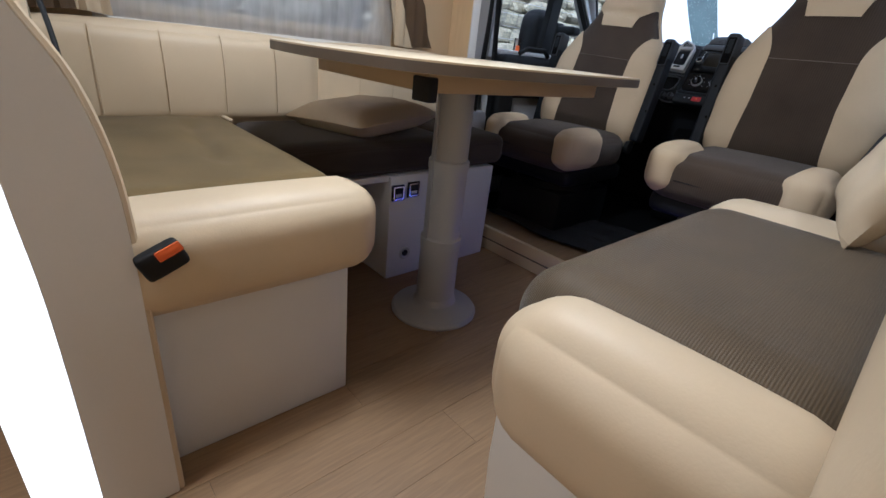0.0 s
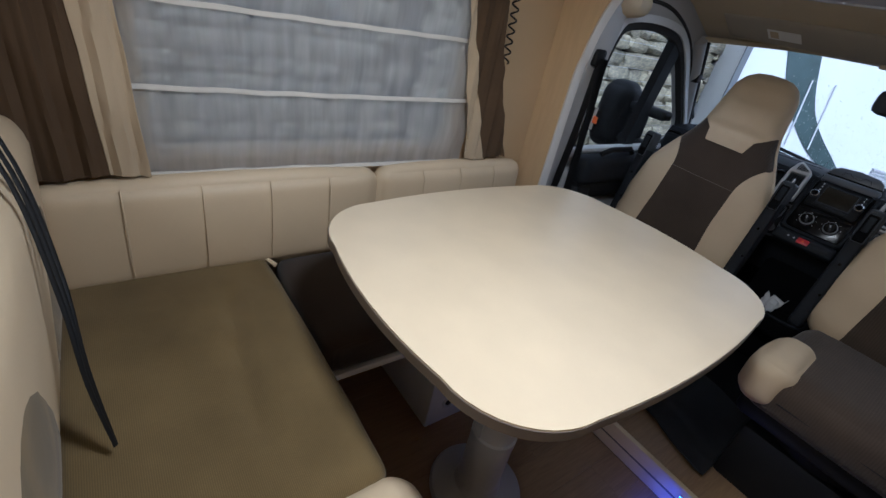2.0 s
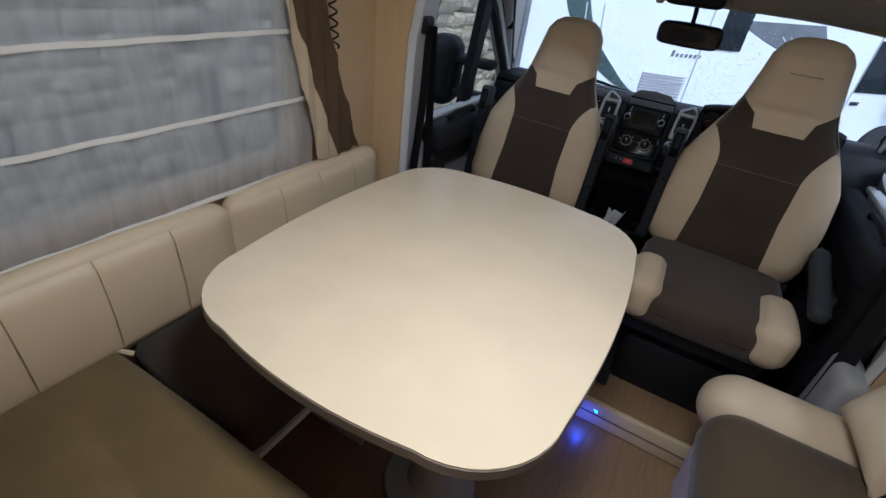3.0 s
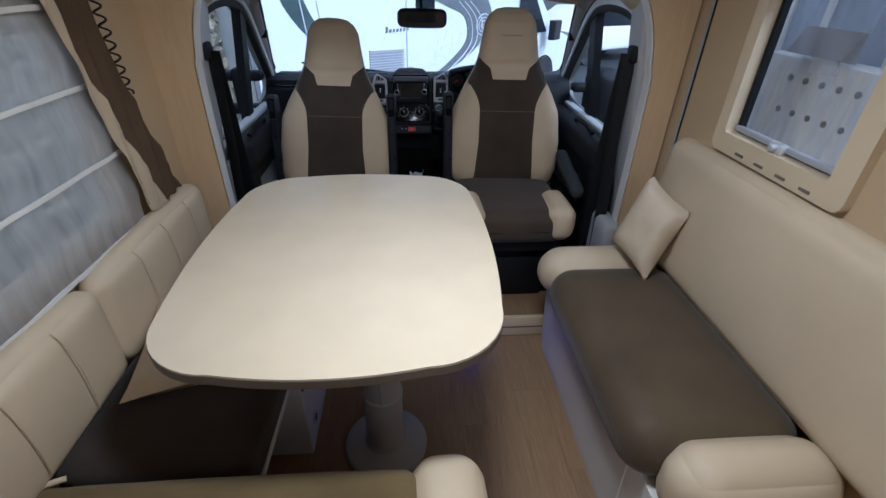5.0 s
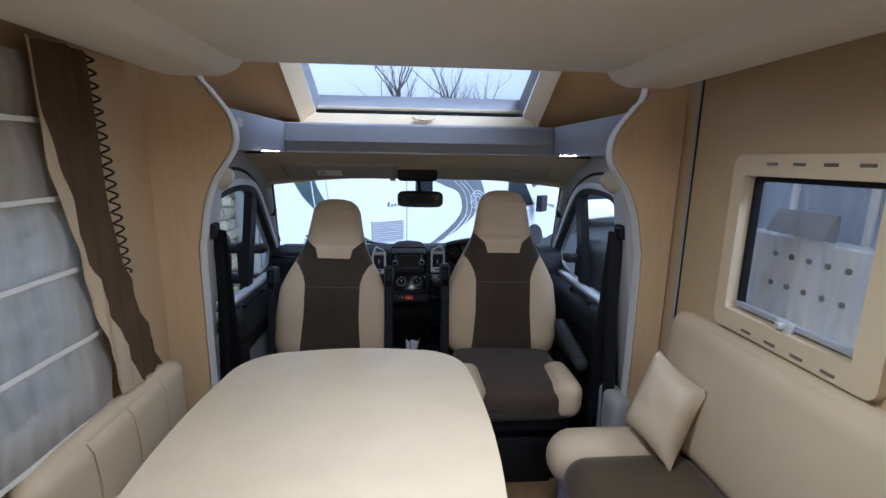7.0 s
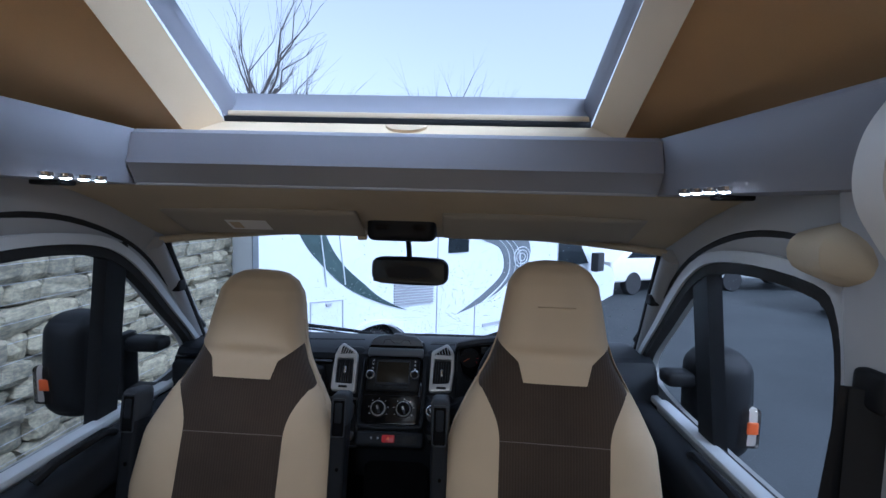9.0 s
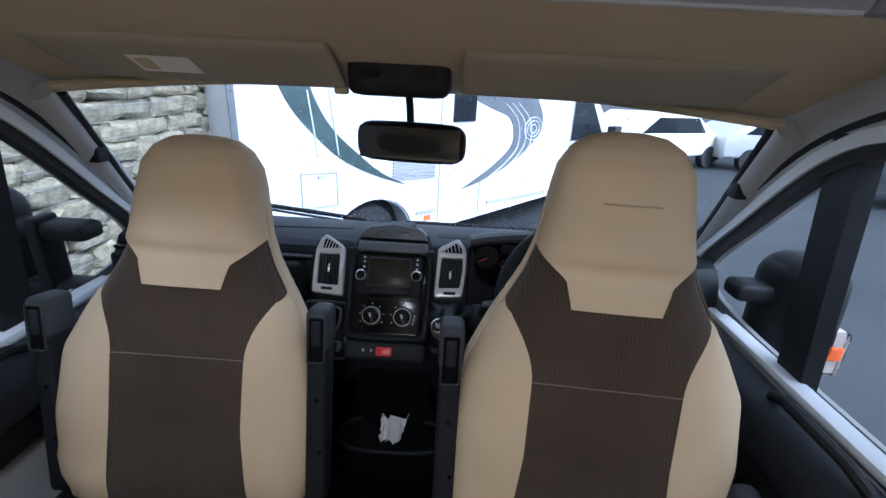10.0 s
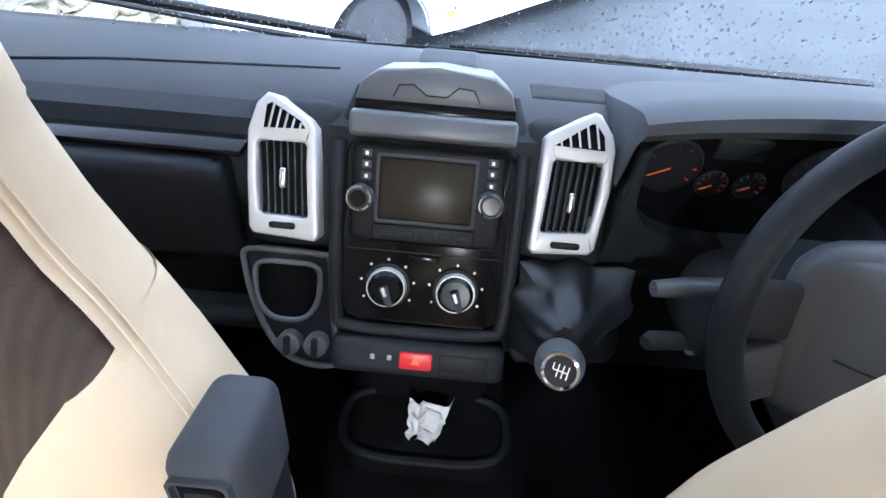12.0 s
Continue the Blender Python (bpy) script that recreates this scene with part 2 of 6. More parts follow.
M = dict(
    cream=material("cream_leatherette", (0.62, 0.50, 0.335), 0.52, vary=0.07, scale=4, fine=260, bump=0.25, depth=0.0008),
    cream_cloth=material("cream_cover_cloth", (0.60, 0.475, 0.315), 0.85, vary=0.08, scale=5, fine=500, bump=0.3, depth=0.0006, spec=0.2),
    olive=ribbed("olive_brown_ribbed_cloth", (0.205, 0.145, 0.062), (0.12, 0.085, 0.036), 0.0035, "Y"),
    brown=ribbed("brown_ribbed_cover_cloth", (0.080, 0.058, 0.041), (0.046, 0.033, 0.024), 0.007, "X"),
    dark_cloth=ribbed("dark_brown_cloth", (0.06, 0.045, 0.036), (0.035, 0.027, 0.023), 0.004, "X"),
    sofa_brown=ribbed("brown_sofa_cloth", (0.118, 0.084, 0.046), (0.068, 0.049, 0.029), 0.004, "X", 0.5),
    shell=material("light_grey_board", (0.70, 0.70, 0.71), 0.5, vary=0.05, scale=3, fine=200, bump=0.1, depth=0.0005),
    greige=material("grey_plastic_panel", (0.36, 0.36, 0.38), 0.5, vary=0.05, scale=3, fine=350, bump=0.2, depth=0.0004),
    fascia=material("blue_grey_moulded_plastic", (0.26, 0.265, 0.30), 0.5, vary=0.06, scale=3, fine=500, bump=0.2, depth=0.0004),
    wall=material("beige_wall_board", (0.52, 0.385, 0.225), 0.55, vary=0.06, scale=2.5, fine=180, bump=0.15, depth=0.0006),
    tan=material("tan_roof_cloth", (0.58, 0.37, 0.165), 0.8, vary=0.1, scale=3, fine=300, bump=0.3, depth=0.0008),
    maple=grained("maple_laminate", (0.66, 0.49, 0.29), (0.59, 0.43, 0.25), 2, 0.4, 0.2, 8, 6),
    table=material("cream_speckled_laminate", (0.72, 0.60, 0.42), 0.33, vary=0.05, scale=7, fine=320, bump=0.12, depth=0.0004),
    edge=material("dark_grey_brown_edging", (0.17, 0.14, 0.115), 0.5, vary=0.15, fine=150),
    white=material("white_moulded_plastic", (0.74, 0.72, 0.68), 0.45, vary=0.04, scale=3, fine=200, bump=0.08, depth=0.0005),
    bedshell=material("off_white_bed_shell", (0.74, 0.69, 0.60), 0.55, vary=0.05, scale=2.5, fine=250, bump=0.12, depth=0.0005),
    ivory=material("ivory_frame_plastic", (0.66, 0.535, 0.35), 0.5, vary=0.05, scale=4, fine=220, bump=0.1, depth=0.0005),
    column=material("light_grey_painted_metal", (0.42, 0.42, 0.42), 0.42, vary=0.06, scale=5, fine=160, bump=0.05),
    plank=grained("oak_print_vinyl", (0.32, 0.205, 0.105), (0.20, 0.125, 0.066), 1, 0.42, 0.6),
    black=material("black_grained_plastic", (0.007, 0.0075, 0.009), 0.6, spec=0.3, vary=0.2, scale=6, fine=500, bump=0.35, depth=0.0005),
    dash=material("charcoal_dashboard_plastic", (0.014, 0.016, 0.020), 0.6, spec=0.22, vary=0.15, scale=4, fine=600, bump=0.35, depth=0.0005),
    grey_dash=material("slate_trim_plastic", (0.042, 0.045, 0.051), 0.65, spec=0.3, vary=0.1, scale=4, fine=500, bump=0.25, depth=0.0004),
    gloss=material("piano_black_plastic", (0.005, 0.005, 0.006), 0.16, spec=0.2, vary=0.1, bump=0.0),
    silver=material("satin_silver_plastic", (0.54, 0.54, 0.54), 0.32, 0.25, vary=0.04, bump=0.05),
    chrome=material("chrome", (0.75, 0.75, 0.76), 0.12, 1.0, vary=0.03, bump=0.0),
    rubber=material("black_rubber", (0.015, 0.015, 0.016), 0.75, vary=0.2, fine=200, bump=0.3),
    # Also colours the raised patches that stand in for shaded hollows.
    matte_black=material("matte_black_carpet_and_hollows", (0.006, 0.006, 0.007), 0.95, vary=0.25, scale=9, fine=600, bump=0.8, depth=0.003, spec=0.1),
    red=material("red_button_plastic", (0.55, 0.02, 0.025), 0.35, vary=0.05, bump=0.0),
    orange=material("orange_plastic", (0.85, 0.16, 0.03), 0.35, vary=0.05, bump=0.0),
    curtain=material("brown_curtain_cloth", (0.105, 0.07, 0.042), 0.9, vary=0.15, scale=6, fine=500, bump=0.3, spec=0.1),
    trim=material("beige_curtain_trim", (0.52, 0.42, 0.29), 0.85, vary=0.08, scale=6, fine=500, bump=0.3, spec=0.1),
    voile=sheer("white_voile", (0.62, 0.62, 0.62), 0.30),
    hem=material("white_tape", (0.74, 0.72, 0.68), 0.8, vary=0.05, fine=400),
    pillow=material("beige_satin_pillow_cloth", (0.60, 0.49, 0.34), 0.5, vary=0.1, scale=8, fine=500, bump=0.25),
    headliner=material("grey_beige_headliner", (0.50, 0.425, 0.30), 0.85, vary=0.06, scale=4, fine=500, bump=0.3, spec=0.15),
    # Headliner cloth darkened for the shade that falls on the visors.
    visor=material("shaded_visor_cloth", (0.36, 0.325, 0.265), 0.85, vary=0.06, scale=4, fine=500, bump=0.3, spec=0.15),
    pillar=material("light_grey_cab_trim", (0.40, 0.40, 0.40), 0.55, vary=0.05, scale=4, fine=500, bump=0.2, depth=0.0004),
    doorgrey=material("white_door_trim", (0.60, 0.62, 0.64), 0.45, vary=0.04, scale=4, fine=400, bump=0.1),
    # Lightened slate: window light and reflected sky are in its base colour.
    satin=material("lightened_slate_plastic", (0.095, 0.101, 0.112), 0.38, spec=0.5, vary=0.08, scale=4, fine=500, bump=0.12, depth=0.0003),
    # Brown base colour stands in for the cabin reflected in the display.
    screen=material("brown_reflection_glass", (0.028, 0.023, 0.015), 0.30, spec=0.15, vary=0.3, scale=12, bump=0.0),
    leather=material("black_soft_leather", (0.012, 0.013, 0.016), 0.42, spec=0.5, vary=0.2, scale=14, fine=300, bump=0.25, depth=0.0006),
    mirror=material("mirror_glass", (0.9, 0.9, 0.9), 0.02, 1.0, vary=0.0, bump=0.0),
    paper=material("crumpled_white_paper", (0.75, 0.75, 0.75), 0.8, vary=0.06, fine=80, bump=0.4),
    caravan=material("white_gelcoat", (0.62, 0.64, 0.66), 0.25, vary=0.03, scale=1.5, fine=60, bump=0.03),
    decal=material("dark_green_grey_decal", (0.055, 0.085, 0.085), 0.35, vary=0.25, scale=5, fine=60, bump=0.0),
    bluegrey=material("blue_grey_sheet", (0.30, 0.33, 0.40), 0.5, vary=0.08, scale=3, fine=90, bump=0.1),
    greydecal=material("grey_decal", (0.13, 0.14, 0.15), 0.4, vary=0.15, scale=5, fine=60, bump=0.0),
    asphalt=material("wet_asphalt", (0.042, 0.046, 0.049), 0.62, spec=0.3, vary=0.22, scale=0.7, fine=55, bump=0.6, depth=0.006),
    stone=material("gritstone", (0.50, 0.44, 0.29), 0.85, vary=0.2, scale=9, fine=60, bump=0.8, depth=0.008, tint=(0.20, 0.185, 0.14), rand=0.45),
    mortar=material("dark_wall_core", (0.06, 0.055, 0.05), 0.95, vary=0.2),
    wire=material("galvanised_wire", (0.45, 0.46, 0.47), 0.4, 0.8, vary=0.1, bump=0.0),
    tyre=material("tyre_rubber", (0.02, 0.02, 0.022), 0.8, vary=0.2, fine=120, bump=0.4),
    dim=material("dark_tinted_pane", (0.02, 0.024, 0.028), 0.08, vary=0.2, scale=3, bump=0.0),
    twig=material("bare_twig_bark", (0.10, 0.085, 0.075), 0.9, vary=0.2),
    leaf=material("ivy_leaf", (0.045, 0.07, 0.03), 0.7, vary=0.3, scale=20),
    clear=glass("clear_glass"),
    frosted=sheer("misted_acrylic", (0.45, 0.50, 0.60), 0.86),
    lampglass=glass("clear_lamp_lens", (1, 0.9, 0.8), 0.15),
    led=glow("led_white", (1.0, 0.93, 0.8), 12.0),
    lampface=glow("warm_lamp_panel", (1.0, 0.86, 0.66), 5.0),
    blue=glow("blue_led", (0.05, 0.2, 1.0), 8.0),
)

# ---- mesh helpers ----
ROOT = {}


def thing(name, place, label, category, group="", kind=""):
    """A top-level Empty at the base of a thing, to which its parts are joined."""
    ob = new(name)
    ob.location = place
    ob.empty_display_size = 0.05
    ROOT[ob.name] = Vector(place)
    return tagged(ob, label, category, group, kind)


def part(name, bm, mat, parent=None, label="", smooth=True):
    """Links a bmesh, made in world coordinates, as one mesh object under a thing or part."""
    off = ROOT.get(parent.name, Vector()) if parent else Vector()
    bmesh.ops.translate(bm, verts=bm.verts, vec=-off)
    bmesh.ops.recalc_face_normals(bm, faces=bm.faces)
    me = bpy.data.meshes.new(name)
    bm.to_mesh(me)
    bm.free()
    if smooth:
        me.shade_smooth()
        me.set_sharp_from_angle(angle=radians(38))
    me.materials.append(M[mat] if isinstance(mat, str) else mat)
    ob = new(name, me)
    if parent:
        ob.parent = parent
        ROOT[ob.name] = off
    if label:
        ob["label"] = label
    return ob


def setting(name, bm, mat, label, category, smooth=True):
    return tagged(part(name, bm, mat, None, "", smooth), label, category, "", "structure")


def box(x0, x1, y0, y1, z0, z1, bevel=0.004, seg=2, m=None):
    bm = bmesh.new()
    bmesh.ops.create_cube(bm, size=1.0)
    for v in bm.verts:
        v.co = Vector(((x0 + x1) / 2 + v.co.x * (x1 - x0), (y0 + y1) / 2 + v.co.y * (y1 - y0), (z0 + z1) / 2 + v.co.z * (z1 - z0)))
    if bevel:
        bmesh.ops.bevel(bm, geom=bm.edges[:], offset=bevel, segments=seg, affect="EDGES", profile=0.5)
    if m is not None:
        bm.transform(m)
    return bm


def soft(x0, x1, y0, y1, z0, z1, r=0.04, puff=0.0, cuts=14, m=None, wob=0.0):
    """A rounded, slightly puffed block: cushions and soft mouldings."""
    bm = bmesh.new()
    bmesh.ops.create_cube(bm, size=2.0)
    bmesh.ops.subdivide_edges(bm, edges=bm.edges[:], cuts=cuts, use_grid_fill=True)
    h = Vector(((x1 - x0) / 2, (y1 - y0) / 2, (z1 - z0) / 2))
    c = Vector(((x1 + x0) / 2, (y1 + y0) / 2, (z1 + z0) / 2))
    r = min(r, min(h) * 0.999)
    for v in bm.verts:
        u = v.co.copy()
        # draw the grid lines towards the edges, so that the rounding is even
        u = Vector([math.copysign(1 - (1 - abs(a)) ** 1.5, a) for a in u])
        p = Vector((u.x * h.x, u.y * h.y, u.z * h.z))
        q = Vector([max(-h[i] + r, min(h[i] - r, p[i])) for i in range(3)])
        d = p - q
        if d.length > 1e-6:
            p = q + d.normalized() * r
        if puff:
            k = [(1 - u[i] * u[i]) for i in range(3)]
            p += Vector((u.x * k[1] * k[2], u.y * k[0] * k[2], u.z * k[0] * k[1])) * puff
        if wob:
            p += noise.noise_vector((p + c) * 9) * wob
        v.co = p + c
    if m is not None:
        bm.transform(m)
    return bm


def prism(points, axis, a, b, bevel=0.0, seg=2):
    """An outline of (u, v) drawn out along an axis: x takes (y, z), y takes (x, z), z takes (x, y)."""
    bm = bmesh.new()

    def at(p, w):
        return {"x": (w, p[0], p[1]), "y": (p[0], w, p[1]), "z": (p[0], p[1], w)}[axis]
    lo = [bm.verts.new(at(p, a)) for p in points]
    hi = [bm.verts.new(at(p, b)) for p in points]
    bm.faces.new(lo)
    bm.faces.new(hi[::-1])
    k = len(points)
    for i in range(k):
        bm.faces.new((lo[i], hi[i], hi[(i + 1) % k], lo[(i + 1) % k]))
    if bevel:
        rim = [e for e in bm.edges if (e.verts[0] in lo) == (e.verts[1] in lo)]
        bmesh.ops.bevel(bm, geom=rim, offset=bevel, segments=seg, affect="EDGES", profile=0.5)
    return bm


def loft(rings, caps=True, closed=True):
    bm = bmesh.new()
    rows = [[bm.verts.new(p) for p in r] for r in rings]
    k = len(rows[0])
    for r, s in zip(rows, rows[1:]):
        for i in range(k if closed else k - 1):
            bm.faces.new((r[i], r[(i + 1) % k], s[(i + 1) % k], s[i]))
    if caps and closed:
        bm.faces.new(rows[0][::-1])
        bm.faces.new(rows[-1])
    return bm


def shell(rows, thick):
    """A sheet through a grid of points, given thickness."""
    bm = loft(rows, False, False)
    bmesh.ops.recalc_face_normals(bm, faces=bm.faces)
    bmesh.ops.solidify(bm, geom=bm.faces[:], thickness=thick)
    return bm


def tube(points, r, sides=10, flat=1.0):
    pts = [Vector(p) for p in points]
    rings = []
    up = Vector((0.123, 0.31, 0.94))
    for i, p in enumerate(pts):
        d = (pts[min(i + 1, len(pts) - 1)] - pts[max(i - 1, 0)]).normalized()
        a = d.cross(up)
        if a.length < 0.05:
            a = d.cross(Vector((1, 0, 0)))
        a.normalize()
        b = d.cross(a)
        rr = r[i] if isinstance(r, (list, tuple)) else r
        rings.append([p + a * math.cos(t) * rr + b * math.sin(t) * rr * flat for t in [2 * math.pi * j / sides for j in range(sides)]])
    return loft(rings)


def lathe(profile, m=None, sides=32):
    """A profile of (radius, height) turned about z."""
    rings = [[(r * math.cos(2 * math.pi * j / sides), r * math.sin(2 * math.pi * j / sides), z) for j in range(sides)] for r, z in profile]
    bm = loft(rings)
    if m is not None:
        bm.transform(m)
    return bm


def rounded(x0, x1, y0, y1, r, n=8, bow=0.0):
    """The outline of a rectangle with rounded corners and, if asked, bowed sides."""
    pts = []
    for cx, cy, a in ((x1 - r, y1 - r, 0), (x0 + r, y1 - r, 90), (x0 + r, y0 + r, 180), (x1 - r, y0 + r, 270)):
        for i in range(n + 1):
            t = radians(a + 90 * i / n)
            pts.append(Vector((cx + r * math.cos(t), cy + r * math.sin(t))))
    if bow:
        out = []
        c = Vector(((x0 + x1) / 2, (y0 + y1) / 2))
        k = len(pts)
        for i, p in enumerate(pts):
            q = pts[(i + 1) % k]
            out.append(p)
            if (p - q).length > r:
                for j in range(1, 12):
                    s = j / 12
                    mid = p.lerp(q, s)
                    side = (q - p).normalized()
                    nrm = Vector((side.y, -side.x))
                    out.append(mid + nrm * bow * 4 * s * (1 - s))
        pts = out
    return [(p.x, p.y) for p in pts]


def joined(*bms):
    out = bmesh.new()
    for b in bms:
        me = bpy.data.meshes.new("piece")
        b.to_mesh(me)
        b.free()
        out.from_mesh(me)
        bpy.data.meshes.remove(me)
    return out


def ring(outer, inner, axis, a, b, bevel=0.0):
    """A frame between two outlines with the same number of points."""
    bm = bmesh.new()

    def at(p, w):
        return {"x": (w, p[0], p[1]), "y": (p[0], w, p[1]), "z": (p[0], p[1], w)}[axis]
    rows = [[bm.verts.new(at(p, w)) for p in o] for o, w in ((outer, a), (outer, b), (inner, b), (inner, a))]
    k = len(outer)
    for r in range(4):
        for i in range(k):
            bm.faces.new((rows[r][i], rows[r][(i + 1) % k], rows[(r + 1) % 4][(i + 1) % k], rows[(r + 1) % 4][i]))
    return bm

# ---- shell of the living space ----
floor = setting("floor", box(-0.95, 0.98, -1.3, 1.66, -0.06, -0.008, 0), "mortar", "vinyl plank floor of the living area", "floor")


def opening(x0, x1, y0, y1, z0, z1, a0, a1, b0, b1):
    """A side wall with one rectangular opening."""
    return joined(box(x0, x1, y0, y1, z0, b0, 0), box(x0, x1, y0, y1, b1, z1, 0), box(x0, x1, y0, a0, b0, b1, 0), box(x0, x1, a1, y1, b0, b1, 0))


setting("wall_left", opening(-0.99, -0.945, -1.3, 1.735, -0.06, 2.0, 0.34, 1.30, 0.88, 1.44), "wall", "beige laminated side wall", "wall", False)
setting("wall_right", opening(0.955, 0.995, -1.3, 1.735, -0.06, 2.0, 0.935, 1.352, 1.10, 1.515), "wall", "beige laminated side wall", "wall", False)
setting("wall_rear", box(-0.99, 0.995, -1.34, -1.3, -0.06, 2.0, 0), "wall", "plain beige rear wall", "wall")
setting("ceiling", box(-0.99, 0.995, -1.34, 1.64, 2.0, 2.04, 0), "bedshell", "off-white ceiling panel", "ceiling")

# drop-down bed stowed under the ceiling
bed = thing("drop_down_bed", (0, 0.2, 1.84), "off-white underside of a drop-down bed raised to the ceiling", "bed")
part("bed_base", soft(-0.70, 0.70, -1.28, 1.66, 1.835, 1.985, 0.03, 0, 10), "bedshell", bed)
for s, w in ((-1, 0.575), (1, 0.60)):
    rows = []
    for i in range(25):
        u = i / 24
        x = w + (0.93 - w) * u
        z = 1.795 + 0.06 * max(0.0, 1 - u / 0.22) ** 1.6 + 0.09 * max(0.0, (u - 0.72) / 0.28) ** 1.7
        rows.append((x, z))
    out = [(s * x, z) for x, z in rows] + [(s * 0.94, 1.98), (s * (w - 0.005), 1.98)]
    part("bed_side", prism(out, "y", -1.28, 1.64, 0.018, 3), "bedshell", bed)
lampbox = thing("ceiling_lamp", (0.04, 0.76, 1.835), "square warm white ceiling lamp under the raised bed", "lamp")
part("lamp_rim", ring(rounded(-0.07, 0.15, 0.64, 0.875, 0.02), rounded(-0.055, 0.135, 0.655, 0.86, 0.015), "z", 1.805, 1.838), "white", lampbox)
part("diffuser", prism(rounded(-0.055, 0.135, 0.655, 0.86, 0.015), "z", 1.812, 1.822), "lampface", lampbox)
lamp2 = thing("ceiling_lamp", (0.3, -0.75, 1.835), "square warm white ceiling lamp near the rear", "lamp")
part("lamp_rim", ring(rounded(0.08, 0.42, -0.92, -0.58, 0.02), rounded(0.095, 0.405, -0.905, -0.595, 0.015), "z", 1.805, 1.838), "white", lamp2)
part("diffuser", prism(rounded(0.095, 0.405, -0.905, -0.595, 0.015), "z", 1.812, 1.822), "lampface", lamp2)

# bulkheads between the living space and the cab, with a waved edge
wave = [(0.84, 0.30), (0.838, 1.10), (0.825, 1.24), (0.804, 1.345), (0.768, 1.435), (0.725, 1.495), (0.696, 1.54), (0.687, 1.585), (0.696, 1.635), (0.722, 1.68), (0.765, 1.735), (0.80, 1.79), (0.81, 1.99)]


def smooth_line(pts, n=6):
    out = []
    for i in range(len(pts) - 1):
        p0, p1, p2, p3 = (Vector(pts[max(0, min(len(pts) - 1, i + k))]) for k in (-1, 0, 1, 2))
        for j in range(n):
            t = j / n
            out.append(0.5 * (2 * p1 + (p2 - p0) * t + (2 * p0 - 5 * p1 + 4 * p2 - p3) * t * t + (3 * p1 - p0 - 3 * p2 + p3) * t ** 3))
    return [tuple(p) for p in out] + [tuple(pts[-1])]


for s, name in ((-1, "partition_left"), (1, "partition_right")):
    k = 0.965
    line = [(s * (x * k if s < 0 else x), z + (0.03 if s < 0 else 0)) for x, z in smooth_line(wave)]
    ob = setting(name, prism([(s * 0.945, 1.99), (s * 0.945, 0.0), (line[0][0], 0.0)] + line, "y", 1.70, 1.732), "maple", "pale maple partition with a waved edge beside the cab", "partition", False)
    part("edge_strip", shell([[(x - s * 0.006, 1.696, z), (x - s * 0.006, 1.740, z)] for x, z in line], 0.006), "white", ob, "pale grey edging")
    part("rail", box(s * 0.953 - 0.005, s * 0.953 + 0.005, 1.630, 1.645, 0.62, 1.90, 0.003), "greige", ob, "grey aluminium curtain rail")
    part("rail_slot", box(s * 0.953 - 0.0025, s * 0.953 + 0.0025, 1.626, 1.632, 0.62, 1.90, 0), "black", ob)

# ---- step and cab floor ----
step = setting("step", box(-0.80, 0.80, 1.655, 1.86, -0.06, 0.105, 0.006), "plank", "wood-print step up to the cab", "step")
part("step_nosing", box(-0.80, 0.80, 1.640, 1.662, 0.0, 0.112, 0.004), "ivory", step, "cream step edging")
part("step_groove", box(-0.80, 0.80, 1.6375, 1.642, 0.052, 0.058, 0), "edge", step)
light = thing("step_light", (0.223, 1.636, 0.075), "small lit blue step light in the step edge", "lamp")
part("lens", lathe([(0.0065, 0), (0.0065, 0.006), (0.003, 0.009)], pose(0.223, 1.642, 0.075, 90), 12), "blue", light)
part("bezel", lathe([(0.011, 0), (0.011, 0.004), (0.009, 0.005)], pose(0.223, 1.642, 0.075, 90), 16), "chrome", light)
cabfloor = setting("cab_floor", box(-0.90, 0.92, 1.845, 3.3, -0.06, 0.10, 0.004), "matte_black", "black carpeted cab floor", "floor")
mat_ = thing("floor_mat", (-0.15, 1.95, 0.105), "crumpled dark blue-black rubber cab mat on the step", "mat")
rows = []
for i in range(22):
    y = 1.80 + i * 0.022
    rows.append([(-0.62 + j * 0.0365, y + 0.02 * math.sin(j * 0.5) - 0.03 * (j > 16) * (j - 16) / 6, 0.118 + 0.007 * noise.noise((j * 0.35, i * 0.5, 1.0))) for j in range(24)])
part("mat_sheet", shell(rows, 0.006), "rubber", mat_)


# ---- left bench facing forwards ----
bench = thing("dinette_bench", (-0.4, 0.4, 0), "forward-facing bench seat with olive ribbed cushion and cream roll edge", "seat")
part("bench_base", box(-0.93, 0.004, 0.06, 0.612, 0.0, 0.40, 0.006), "shell", bench, "pale grey bench box")
dented = soft(-0.90, -0.065, 0.10, 0.618, 0.415, 0.572, 0.035, 0.012, 40, None, 0.002)
for v in dented.verts:
    if v.co.z > 0.53:
        run = max(0.0, min(1.0, (v.co.x + 0.78) / 0.10)) * max(0.0, min(1.0, (-0.20 - v.co.x) / 0.10))
        v.co.z -= 0.016 * run * math.exp(-((v.co.y - 0.46 - 0.03 * math.sin(v.co.x * 5)) / 0.022) ** 2)
        v.co.z -= 0.018 * math.exp(-((v.co.x + 0.42) / 0.22) ** 2 - ((v.co.y - 0.33) / 0.10) ** 2)
part("seat_cushion", dented, "olive", bench, "olive-brown ribbed seat cushion")
part("seat_end", soft(-0.085, 0.085, 0.13, 0.655, 0.385, 0.578, 0.062, 0.006, 16), "cream", bench, "cream leatherette roll at the seat's end")
